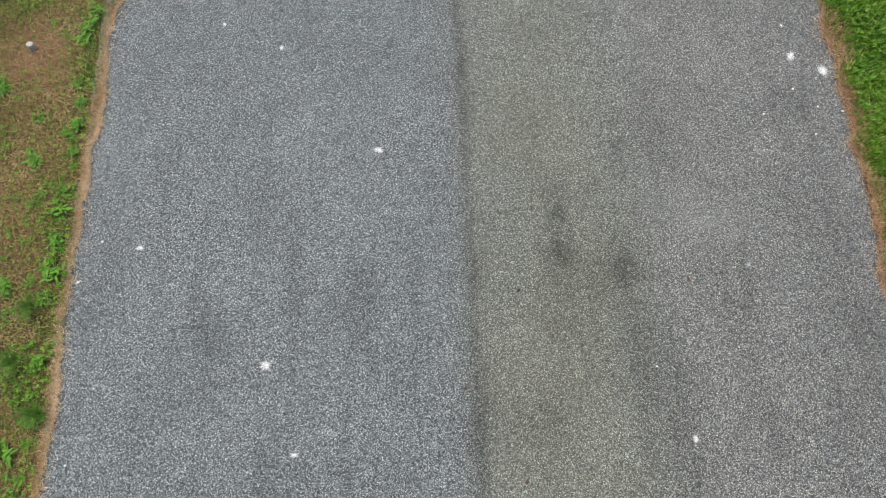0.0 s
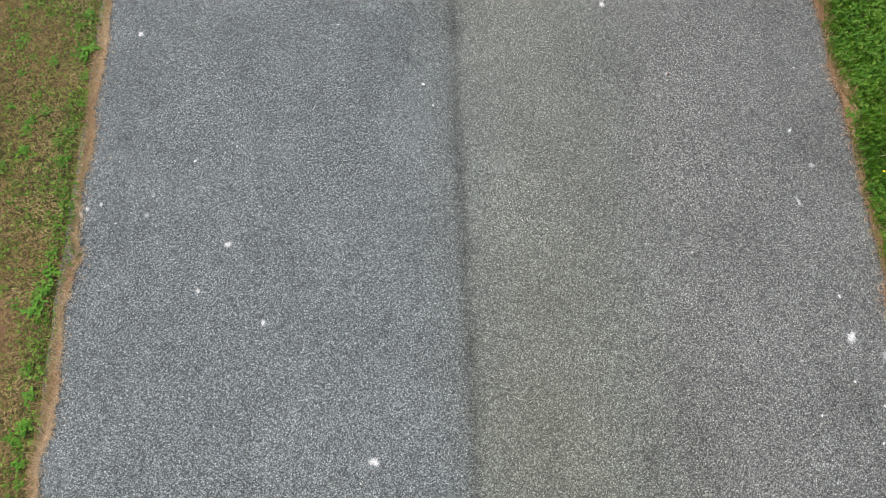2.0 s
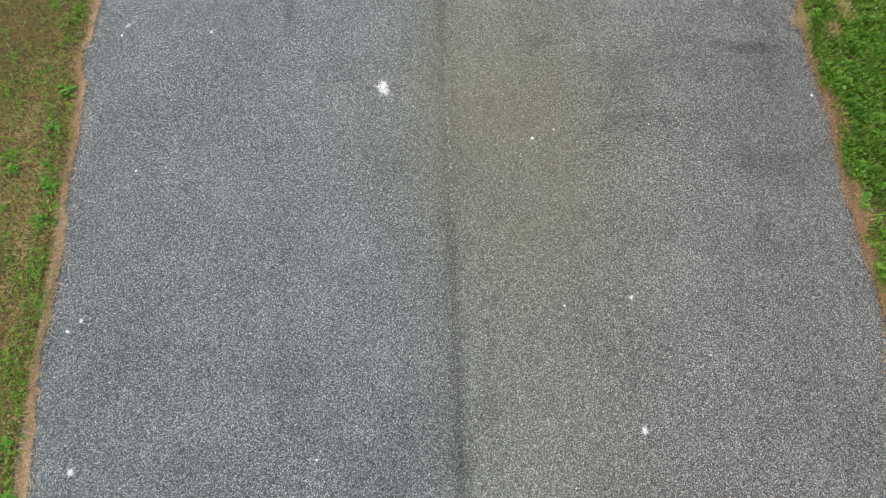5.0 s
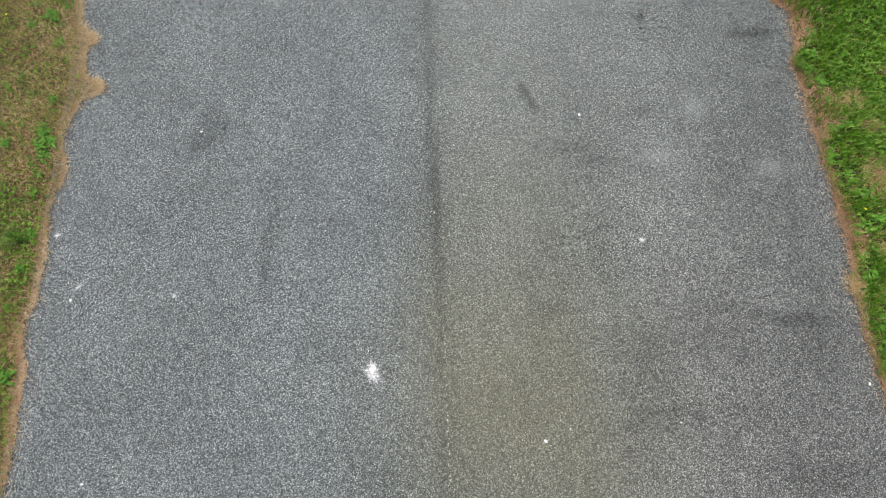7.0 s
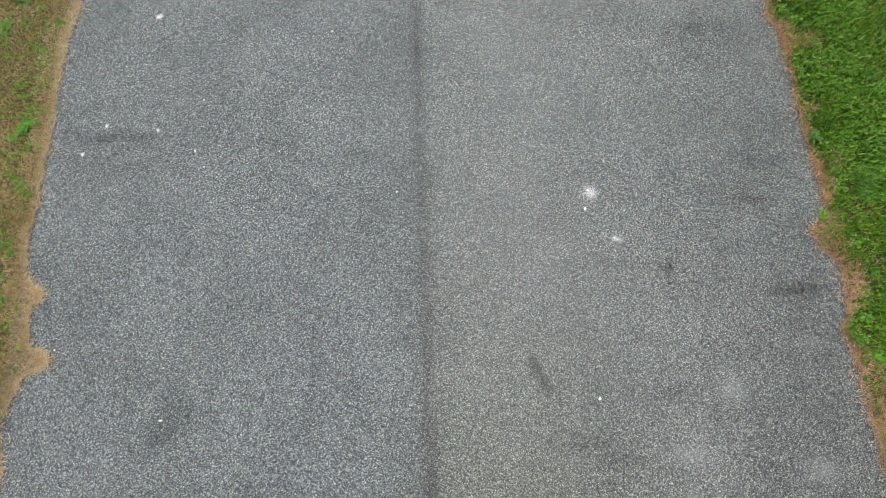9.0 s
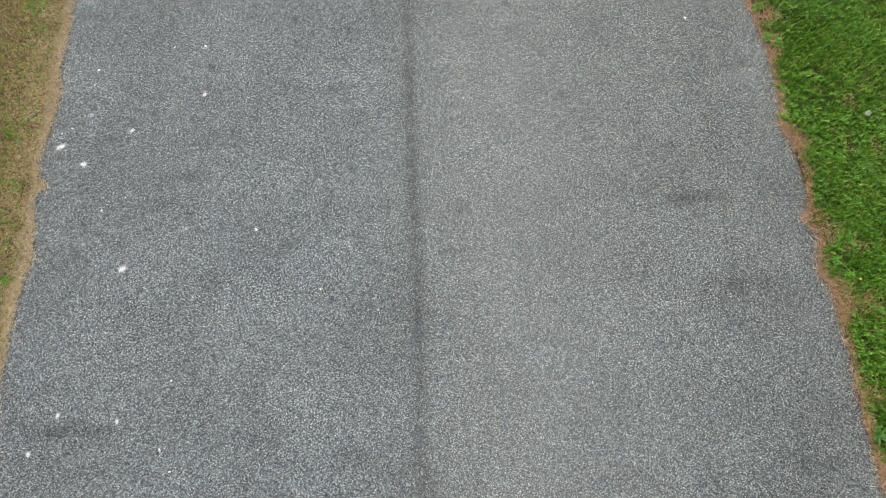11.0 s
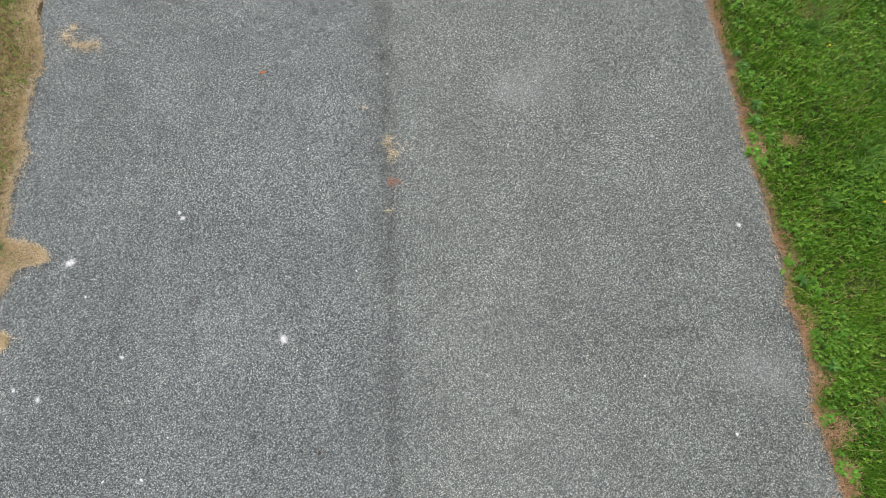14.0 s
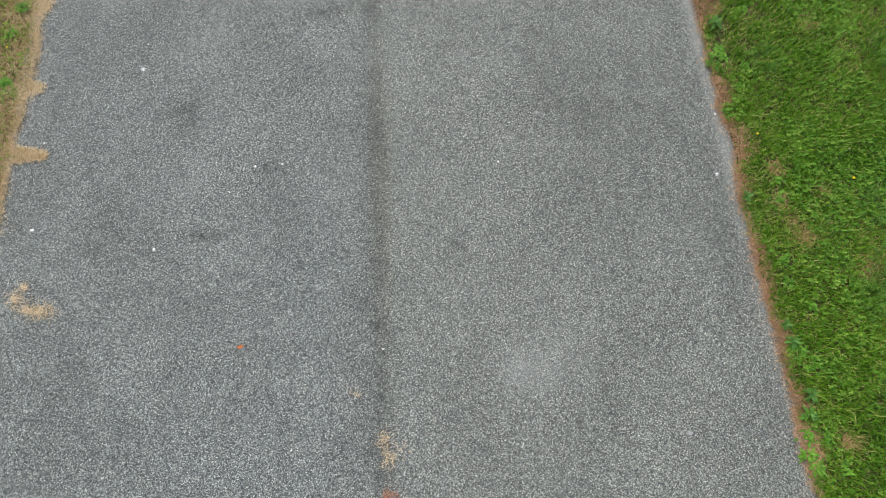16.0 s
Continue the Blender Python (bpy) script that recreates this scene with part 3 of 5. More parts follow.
def strip_right(y):
    """Width of the dead strip along the right edge: broad in places, gone in others."""
    w = 0.006 + 0.03 * grain(y, 2 + 0 * y, 0.3, 7, 2)
    for a, wide, half in DEAD_STRIPS:
        w = np.maximum(w, 1.35 * wide * np.clip(1.6 - 1.2 * abs(y - a) / half, 0, 1))
    return w * (0.42 + 0.85 * grain(y, 5 + 0 * y, 0.12, 3, 2))


def spill_left(y):
    """Width of the tongues of straw that lie out on the asphalt."""
    return sum(1.15 * tongue(y, a, h, r) for a, r, h in SPILL_LEFT if r > 0.08)


def strip_left(y):
    return np.maximum(0.004, 0.050 * np.clip((y - 10.2) / 3, 0, 1) + (0.055 + 0.035 * np.clip((y - 7) / 2, 0, 1)) * (grain(y, 6 + 0 * y, 0.4, 7, 3) - 0.36)) + spill_left(y)


def green_left(x, y, out):
    """How green the left verge is, 0 to 1: weedy patches in dry thatch, with a greener band near the edge."""
    g = 0.45 * grain(x, y, 0.5, 5) + 0.55 * grain(x, y, 0.13, 6) + (0.16 - 0.08 * np.clip((y - 6) / 4, 0, 1)) * bell(out, 0.11 + 0.06 * np.clip((y - 7.5) / 2, 0, 1), 0.09) - 0.06 * np.clip((y - 9) / 4, 0, 1) + 0.10 * np.clip((y - 18.8) / 1, 0, 1)
    g = g + 0.02 * np.clip((5 - y) / 2, 0, 1) - 0.6 * bell(x, -3.06, 0.17) * bell(y, 2.93, 0.22)
    return np.clip((g - 0.50) / 0.16, 0, 1)


# dry patches in the lawn: x, y, half width, half length
BROWN_SPOTS = [(2.54, 18.61, 0.05, 0.07), (2.53, 18.38, 0.07, 0.07), (2.85, 18.46, 0.06, 0.06), (2.68, 18.09, 0.06, 0.05), (2.6, 18.23, 0.05, 0.05),
               (3.02, 19.9, 0.08, 0.08), (2.57, 18.64, 0.06, 0.06), (3.08, 17.86, 0.1, 0.08), (2.7, 16.74, 0.07, 0.04), (2.66, 18.11, 0.1, 0.06),
               (2.7, 16.72, 0.07, 0.05), (2.93, 14.85, 0.05, 0.05), (2.89, 12.36, 0.09, 0.08), (2.8, 11.74, 0.05, 0.07), (2.9, 11.33, 0.06, 0.07),
               (2.9, 12.75, 0.09, 0.05), (3.13, 9.13, 0.09, 0.13), (3.06, 9.77, 0.09, 0.08), (3.18, 9.54, 0.09, 0.05), (3.09, 8.6, 0.06, 0.05),
               (3.13, 8.46, 0.06, 0.09), (2.79, 8.35, 0.05, 0.06), (3.01, 8.27, 0.05, 0.06), (3.39, 10, 0.06, 0.05)]


def brown_right(x, y):
    """How dry the lawn is, 0 to 1."""
    spots = sum(bell(x, a, w) * bell(y, b, h) for a, b, w, h in BROWN_SPOTS)
    return np.clip((grain(x, y, 0.42, 4) + 0.35 * grain(x, y, 0.07, 1) - 0.92 + 0.18 * bell(y, 8.8, 1.5)) / 0.1, 0, 0.6) + np.clip(1.1 * spots * (0.3 + grain(x, y, 0.08, 2)), 0, 1) * np.where(y < 11, 0.95, 0.6)


def grass(x, y, length, lift=0.0, tone=0.5, upright=0.55, wide=1.0):
    n = len(x)
    lengths = length * rng.uniform(0.55, 1.35, n)
    return blades(on_soil(x, y, lift), lengths, wide * rng.uniform(0.0025, 0.0052, n), rng.uniform(0.1, 1.0, n) ** 0.8 * upright * 1.9, rng.uniform(0.1, 0.8, n),
                  rng.uniform(0, 6.283, n), rng.normal(0, 0.35, n), tone + rng.normal(0, 0.17, n))


def tufts(x, y, count, length, tone):
    """Small tufts of grass blades that spread outwards from their middles."""
    x, y, tone = (np.repeat(v, count) for v in (x, y, tone))
    n = len(x)
    turn, r = rng.uniform(0, 6.283, n), 0.016 * np.sqrt(rng.random(n))
    return blades(on_soil(x + r * np.cos(turn), y + r * np.sin(turn)), length * rng.uniform(0.6, 1.3, n), rng.uniform(0.0032, 0.0062, n), rng.uniform(0.15, 1.1, n),
                  rng.uniform(0.1, 0.7, n), turn + rng.normal(0, 0.4, n), rng.normal(0, 0.3, n), tone + rng.normal(0, 0.14, n))


def thatch(x, y, length, lift, tone, wide=1.0):
    n = len(x)
    return blades(on_soil(x, y) + np.stack([0 * x, 0 * x, lift * rng.random(n)], 1), length * rng.uniform(0.5, 1.5, n), wide * rng.uniform(0.0013, 0.0030, n),
                  rng.uniform(1.0, 1.65, n), rng.normal(0, 0.5, n), rng.uniform(0, 6.283, n), rng.normal(0, 1.1, n), tone + rng.normal(0, 0.15, n))


WEEDS_RIGHT = [(2.9, 9.9), (2.9, 9.77), (2.89, 9.54), (2.82, 9.27), (2.84, 9.33), (2.92, 9.15), (2.95, 9.03), (2.94, 8.78), (3.03, 8.83), (2.89, 8.72), (2.89, 8.56), (2.92, 8.43),
               (2.9, 8.06), (2.76, 12.64), (2.72, 10.89), (2.88, 10.7), (2.89, 10.36), (2.81, 10.03), (2.85, 9.92), (2.96, 6.9), (2.93, 6.83), (3.0, 6.73), (2.94, 4.34), (3.09, 4.66)]
WEEDS_RIGHT_FAR = [(2.59, 15.29), (2.6, 14.45), (2.64, 14.0), (2.61, 13.76), (2.28, 19.1), (2.28, 19.66), (2.31, 19.6), (2.2, 19.55), (2.24, 19.62), (2.54, 17.2), (2.47, 16.59),
                   (2.42, 16.65), (2.5, 17.94), (2.49, 17.78), (2.46, 17.34), (2.43, 16.77), (2.43, 17.39), (2.49, 17.31), (2.47, 16.56), (2.45, 16.66), (2.66, 15.64), (2.53, 15.79),
                   (2.62, 15.3), (2.58, 14.75), (2.67, 14.42)]
# broad-leaved weeds in the lawn's border
LAWN_WEEDS = rng.uniform((0.03, 6.2), (0.30, 20.4), (42, 2))
LAWN_WEEDS = [(float(verge_right(y) + strip_right(np.array([y]))[0] * 0.7 + out), float(y)) for out, y in LAWN_WEEDS]


def clear_of_weeds(x, y, reach=0.055):
    """True where the lawn grass is not crowded out by a weed."""
    free = np.ones(len(x), bool)
    for a, b in WEEDS_RIGHT + WEEDS_RIGHT_FAR + LAWN_WEEDS:
        free &= (x - a) ** 2 + (y - b) ** 2 > reach**2 * rng.uniform(0.5, 1.3)
    return free


def grow_right():
    x, y, out = scatter(240000, 1, 1.75)
    keep = (out > strip_right(y) * rng.uniform(0.5, 1.1, len(x)) - 0.015) & (rng.random(len(x)) > 0.88 * brown_right(x, y)) & clear_of_weeds(x, y)
    x, y = x[keep], y[keep]
    tall = 0.038 + 0.055 * grain(x, y, 0.3, 1) ** 1.5 * (1 - 0.25 * bell(y, 14.0, 2.0))
    tone = -0.13 + 0.11 * np.clip((y - 15.0) / 1.5, 0, 1) - 0.05 * bell(y, 14.3, 1.2) + 0.05 * bell(y, 5.6, 1.6) + 0.75 * grain(x, y, 0.55, 2) + 0.50 * grain(x, y, 0.09, 7) + 0.30 * (rng.random(len(x)) < 0.15) + 0.25 * (rng.random(len(x)) < 0.03)
    pieces = [grass(x, y, tall, 0, tone, 0.5, 1.1)]
    x, y, out = scatter(10500, 1, 1.75, 0.03)
    keep = (out > strip_right(y)) & (rng.random(len(x)) > 0.8 * brown_right(x, y)) & clear_of_weeds(x, y, 0.04)
    x, y = x[keep], y[keep]
    pieces.append(tufts(x, y, 13, 0.058, 0.16 + 0.08 * np.clip((y - 15.0) / 1.5, 0, 1) + 0.55 * grain(x, y, 0.4, 2) + rng.normal(0, 0.1, len(x))))
    # broad short blades
    x, y, out = scatter(80000, 1, 1.75, 0.03)
    keep = (rng.random(len(x)) < np.clip((grain(x, y, 0.35, 3) - 0.38 + 0.15 * bell(y, 5.5, 2.0)) / 0.15, 0.15, 1) * (1 - 0.95 * brown_right(x, y))) & clear_of_weeds(x, y, 0.06)
    x, y = x[keep], y[keep]
    pieces.append(grass(x, y, 0.042, 0.012, 0.36 + 0.6 * (grain(x, y, 0.3, 6) - 0.5), 0.5, 2.0))
    # long arching blades, in loose drifts
    x, y, out = scatter(34000, 1, 1.75, 0.12)
    keep = rng.random(len(x)) < np.clip((grain(x, y, 0.5, 5) - 0.55) / 0.10, 0.02, 1) * (1 - 0.8 * brown_right(x, y)) * clear_of_weeds(x, y, 0.07)
    x, y = x[keep], y[keep]
    pieces.append(grass(x, y, 0.105, 0.012, 0.58 + 0.7 * (grain(x, y, 0.4, 6) - 0.5), 0.42))
    x, y, out = scatter(80000, 1, 1.75, 0.02)
    pale = np.clip((grain(x, y, 0.42, 6) - 0.50) / 0.1, 0, 1)
    keep = rng.random(len(x)) < pale * np.clip(out / 0.25, 0.3, 1) * (1 - 0.6 * brown_right(x, y)) * clear_of_weeds(x, y, 0.07)
    x, y = x[keep], y[keep]
    pieces.append(grass(x, y, 0.055, 0.015, 0.70 + 0.25 * (grain(x, y, 0.2, 3) - 0.5), 0.45, 0.9))
    x, y = 1.8 + 7 * rng.random(45000) ** 1.6, rng.normal(10, 8.5, 45000)
    out = x - road_right(y)
    keep = (out > 0.12) & ((x > lawn_reach(y) - 0.05) | (y < -0.5) | (y > 20.6))
    x, y = x[keep], y[keep]
    pieces.append(grass(x, y, 0.12, 0, 0.1 + 0.7 * grain(x, y, 0.6, 2), wide=3.0))
    stuff("lawn_grass", pieces, GREEN, "lush green mown grass beside the asphalt", "grass")

    x, y, out = scatter(100000, 1, 1.7)
    patch = grain(x, y, 0.4, 3)
    keep = (out > strip_right(y) * rng.uniform(0.6, 1.3, len(x))) & (rng.random(len(x)) < np.clip((patch - 0.46) / 0.1, 0.16, 1)) & (rng.random(len(x)) > brown_right(x, y))
    x, y = x[keep], y[keep]
    n = len(x)
    stuff("clover", [leaflets(on_soil(x, y, 0) + np.stack([0 * x, 0 * x, rng.uniform(0.02, 0.06, n)], 1), rng.uniform(0.007, 0.0165, n), rng.uniform(-0.5, 0.5, n),
                              rng.uniform(0, 6.283, n), 0.36 + 0.5 * grain(x, y, 0.3, 6) + rng.normal(0, 0.22, n))],
          CLOVER, "small green clover leaves among the grass", "clover")

    x, y, out = scatter(170000, 1, 1.7)
    strip = strip_right(y)
    inside = out > strip * rng.uniform(0.4, 1.2, len(x))
    dry = inside & (rng.random(len(x)) < 0.06 + 0.06 * np.clip((y - 6) / 2, 0, 1) + 0.15 * bell(y, 9.0, 1.7) + 0.80 * brown_right(x, y))
    dry_x, dry_y = x[dry], y[dry]
    x, y, out = x[~inside], y[~inside], out[~inside]
    pieces = [thatch(x, y, 0.044, 0.03, 0.42)]
    y = rng.uniform(*NEAR_Y, 80000)
    y = y[rng.random(len(y)) < np.clip(strip_right(y) / 0.06, 0.12, 1)]
    deep = rng.random(len(y))
    x = verge_right(y) + strip_right(y) * deep + rng.normal(0.012, 0.013, len(y))
    pieces.append(thatch(x, y, 0.045, 0.003 + 0.02 * deep, 0.42 + 0.36 * grain(x, y, 0.2, 1) - 0.08 * np.clip((y - 15) / 3, 0, 1)))
    y = rng.uniform(*NEAR_Y, 2200)
    x = verge_right(y) + rng.normal(-0.01, 0.025, len(y))
    pieces.append(thatch(x, y, 0.05, 0.012, 0.75))
    stuff("dead_grass", pieces, RUST, "dry reddish-brown dead grass along the lawn's edge", "dead grass")
    pieces = [thatch(dry_x, dry_y, 0.036, 0.035, 0.45 + 0.3 * grain(dry_x, dry_y, 0.2, 1))]
    for a, b, w, h in BROWN_SPOTS:
        n = int((150000 if b < 11 else 60000) * w * h) + 60
        x, y = rng.normal(a, 0.66 * w, n), rng.normal(b, 0.66 * h, n)
        pieces.append(thatch(x, y, 0.030, 0.042, (0.62 if b < 11 else 0.42) + 0.4 * (grain(x, y, 0.1, 1) - 0.4)))
    stuff("dry_grass", pieces, THATCH, "matted tan patches of dry grass in the lawn", "dead grass")


def grow_left():
    x, y, out = scatter(330000, -1, 1.3)
    g = green_left(x, y, out)
    keep = (rng.random(len(x)) > 0.55 * g) & (rng.random(len(x)) > 0.8 * bell(x, -3.05, 0.2) * bell(y, 2.93, 0.22))
    x, y, out = x[keep], y[keep], out[keep]
    stuff("thatch", [thatch(x, y, 0.029, 0.022, 0.10 + 0.54 * grain(x, y, 0.34, 2) + 0.28 * grain(x, y, 0.09, 4) + 0.10 * np.clip((y - 9) / 4, 0, 1) - 0.14 * np.clip((out - 0.35) / 0.3, 0, 1))], THATCH,
          "matted olive-brown thatch of dead grass on the verge", "dead grass")
    pieces = []
    y = rng.uniform(*NEAR_Y, 82000)
    y = np.concatenate([y, *[rng.normal(a, 0.75 * h, int(9000 * r)) for a, r, h in SPILL_LEFT if r > 0.08]])
    early = np.clip((11.2 - y) / 1.5, 0, 1)
    lump = np.clip((grain(y, 3 + 0 * y, 0.30, 6, 3) - 0.32) / 0.28, 0.1, 1.4)
    keep = rng.random(len(y)) < 1 - early * (0.72 - 0.52 * np.minimum(lump, 1))
    y, early, lump = y[keep], early[keep], lump[keep]
    deep = rng.random(len(y)) ** (1.3 + 0.9 * early) * np.where(spill_left(y) > 0.06, 1.3, 1.4 + 0.5 * np.clip((y - 7.5) / 2, 0, 1))
    wave = early * (0.026 * (lump - 0.6) + 0.018 * (grain(y, 3 + 0 * y, 0.07, 5, 2) - 0.5))
    x = verge_left(y) + wave - (strip_left(y) + 0.016 * early * lump) * deep - (0.010 - 0.004 * early + 0.014 * np.clip((y - 8) / 3, 0, 1)) * deep**2 + rng.normal(-0.010, 0.014, len(y)) * (1 - 0.4 * early) + np.where(rng.random(len(y)) < 0.12, rng.exponential(0.018, len(y)), 0)
    y = y + rng.normal(0, 0.012, len(y))
    red = rng.random(len(y)) < np.clip((10 - y) / 3, 0, 0.75)
    rusty = [thatch(x[red], y[red], 0.031, 0.003 + 0.012 * deep[red], 0.74 - 0.14 * deep[red] + 0.22 * np.exp(-deep[red] / 0.3) + 0.5 * (grain(x[red], y[red], 0.25, 3) - 0.5) + 0.3 * (grain(x[red], y[red], 0.05, 1) - 0.5), 1.2)]
    x, y, deep = x[~red], y[~red], deep[~red]
    pieces.append(thatch(x, y, 0.030, 0.003 + 0.014 * deep, 0.58 - 0.10 * deep + 0.22 * np.exp(-deep / 0.3) + 0.20 * np.clip((y - 10.6) / 1.5, 0, 1) + 0.4 * (grain(x, y, 0.2, 3) - 0.5)))
    y = rng.uniform(*NEAR_Y, 3000)
    x = verge_left(y) + rng.normal(-0.005, 0.022, len(y))
    pieces.append(thatch(x, y, 0.06, 0.01, 0.75))
    x, y = -2.3 - 6 * rng.random(24000) ** 1.8, rng.normal(10, 8.5, 24000)
    out = road_left(y) - x
    keep = (out > 0.02) & ((x < thatch_reach(y) + 0.05) | (y < -0.5) | (y > 20.6))
    x, y = x[keep], y[keep]
    pieces.append(thatch(x, y, 0.1, 0.02, 0.15 + 0.6 * grain(x, y, 0.5, 2), 3.0))
    stuff("dead_grass", pieces, STRAW, "dry tan dead grass matted along the asphalt edge", "dead grass")

    stuff("dead_grass", rusty, RUST, "dry pinkish-tan dead grass along the asphalt edge", "dead grass")

    fx, fy = -2.3 - 7 * rng.random(30000) ** 1.6, rng.normal(10, 8.5, 30000)
    out = road_left(fy) - fx
    keep = (out > 0.12) & ((fx < thatch_reach(fy) + 0.05) | (fy < -0.5) | (fy > 20.6)) & (rng.random(30000) < np.clip((grain(fx, fy, 0.5, 5) - 0.3) / 0.2, 0.1, 1))
    fx, fy = fx[keep], fy[keep]
    x, y, out = scatter(150000, -1, 1.3)
    keep = (rng.random(len(x)) < 0.36 + 0.08 * np.clip((y - 5) / 2, 0, 1) + 0.45 * green_left(x, y, out)) & (out > strip_left(y) * rng.uniform(0.3, 1.0, len(x))) & (rng.random(len(x)) > 0.9 * bell(x, -3.05, 0.2) * bell(y, 2.93, 0.22))
    x, y, out = x[keep], y[keep], out[keep]
    stuff("verge_grass", [grass(x, y, 0.038, 0, 0.66 - 0.15 * green_left(x, y, out) + 0.5 * (grain(x, y, 0.38, 2) - 0.5), 0.7),
                          grass(fx, fy, 0.10, 0, 0.5 + 0.5 * (grain(fx, fy, 0.38, 2) - 0.5), wide=3.0)], GREEN, "short sparse green grass in dry thatch", "grass")

    x, y, out = scatter(105000, -1, 1.3)
    keep = (rng.random(len(x)) < 0.04 + 0.42 * green_left(x, y, out) * np.clip((grain(x, y, 0.2, 0) - 0.35) / 0.2, 0, 1)) & (out > 0.015 + 0.015 * np.clip((y - 7.5) / 2, 0, 1) + strip_left(y) * 0.6)
    x, y = x[keep], y[keep]
    n = len(x)
    stuff("low_weeds", [leaflets(on_soil(x, y) + np.stack([0 * x, 0 * x, rng.uniform(0.015, 0.045, n)], 1), rng.uniform(0.006, 0.015, n), rng.uniform(-0.5, 0.5, n),
                                 rng.uniform(0, 6.283, n), 0.45 + 0.6 * grain(x, y, 0.3, 6) + rng.normal(0, 0.2, n))],
          CLOVER, "low bright green leafy weeds in dry thatch", "weeds")


grow_right()
grow_left()


# ---- weeds ----
def leaf_mesh(name, mat, broad, teeth, droop):
    """One leaf of length 1 along x, folded along its midrib and drooping to its tip."""
    bm = bmesh.new()
    rows = []
    for k in range(8):
        s = k / 7
        w = broad * (math.sin(math.pi * min(1, s * 0.93 + 0.07) ** 0.8) ** 0.8) * (1 - teeth * (k % 2)) + 0.012
        z = 0.30 * s - droop * s * s
        rows.append([bm.verts.new((s, side * w, z + 0.35 * w * abs(side))) for side in (-1, 0, 1)])
    for a, b in zip(rows, rows[1:]):
        for k in (0, 1):
            bm.faces.new((a[k], a[k + 1], b[k + 1], b[k]))
    for face in bm.faces:
        face.smooth = True
    me = bpy.data.meshes.new(name)
    bm.to_mesh(me)
    bm.free()
    me.materials.append(mat)
    return me


BROAD_LEAVES = [leaf_mesh("leaf", WEED, 0.14, 0.0, 0.34), leaf_mesh("leaf", WEED, 0.15, 0.25, 0.45), leaf_mesh("leaf", WEED, 0.18, 0.0, 0.42)]
STAR_LEAVES = [leaf_mesh("leaf", ROSETTE, 0.12, 0.0, 0.28), leaf_mesh("leaf", ROSETTE, 0.13, 0.35, 0.33)]


def weed(leaves, count, size, rising, label, spread=0.42):
    plant = tagged(new("weed"), label, "weed", "weeds along the road edge")
    for k in range(count):
        ring = k / count
        m = pose(rng.normal(0, spread * size), rng.normal(0, spread * size), 0.004 + 0.02 * ring, 0, -math.degrees(rising) * ring, k * 137.5 + rng.normal(0, 12))
        s = size * rng.uniform(0.7, 1.15) * (1 - 0.45 * ring)
        child("leaf", leaves[k % len(leaves)], plant, m @ Matrix.Diagonal((s, s, s, 1)))
    return plant


def soil_at(x, y):
    return float(max(verge_height(np.array(x), np.array(y)), 0.004))


def plant_all(kinds, places, low, high, lift=0.004):
    used = set()
    for k, (x, y) in enumerate(places):
        m = pose(x, y, soil_at(x, y) + lift, 0, 0, rng.uniform(0, 360))
        s = rng.uniform(low, high)
        pick = k % len(kinds)
        if pick in used:
            copy_thing(kinds[pick], m @ Matrix.Diagonal((s, s, s, 1)))
        else:
            kinds[pick].matrix_basis = m
            used.add(pick)


LEAFY = "bright green broad-leaved weed rooted in dry thatch"
leafy = [weed(BROAD_LEAVES, c, s, 0.3, LEAFY, 0.34) for c, s in ((27, 0.066), (31, 0.058), (24, 0.074), (29, 0.054))]
WEEDS_LEFT = [(-2.8, 7.83), (-3.13, 15.78), (-3.32, 16.17),
              (-3.27, 20.09), (-3.31, 19.84), (-3.26, 19.4), (-2.7, 3.03), (-2.69, 3.16), (-2.67, 3.28), (-3.01, 4.18), (-2.71, 5), (-2.73, 5.33), (-2.95, 5.59),
              (-2.97, 5.76), (-3.19, 6.43), (-2.8, 6.79), (-2.81, 7.08), (-3.06, 7.2), (-2.84, 7.54), (-2.81, 8.78), (-2.84, 9.41), (-3.12, 9.49), (-2.85, 9.51),
              (-2.87, 9.59), (-2.99, 10.6), (-2.99, 11.63), (-2.97, 11.67), (-2.98, 11.69), (-3.29, 12.52), (-3.26, 12.8)]
WEEDS_NEAR = [(-2.66, 3.4), (-3.34, 3.98), (-3.16, 4.05), (-2.7, 4.09), (-3.02, 4.33), (-3.27, 4.36), (-3.03, 4.37), (-3, 4.42), (-2.9, 4.49), (-3.18, 4.53),
              (-2.66, 4.56), (-2.68, 4.78), (-3.15, 4.83), (-2.93, 4.92), (-3.19, 5.1), (-2.79, 5.22), (-3.07, 5.75), (-3.24, 6.57), (-2.75, 7.04), (-2.83, 7.24)]
WEEDS_FAR = [(-3.08, 7.32), (-2.84, 8.57), (-3.02, 8.6), (-3.13, 9.08), (-2.86, 9.1), (-2.85, 9.85), (-2.89, 10.35), (-3.14, 10.52), (-2.89, 10.69), (-2.92, 11.15),
             (-2.93, 11.22), (-3.14, 11.44), (-3.04, 11.56), (-2.96, 12.3), (-3.03, 12.34), (-2.91, 12.55), (-3.15, 12.56), (-3.05, 12.71), (-3.2, 12.78), (-3.17, 14.8),
             (-3.31, 15.13)]
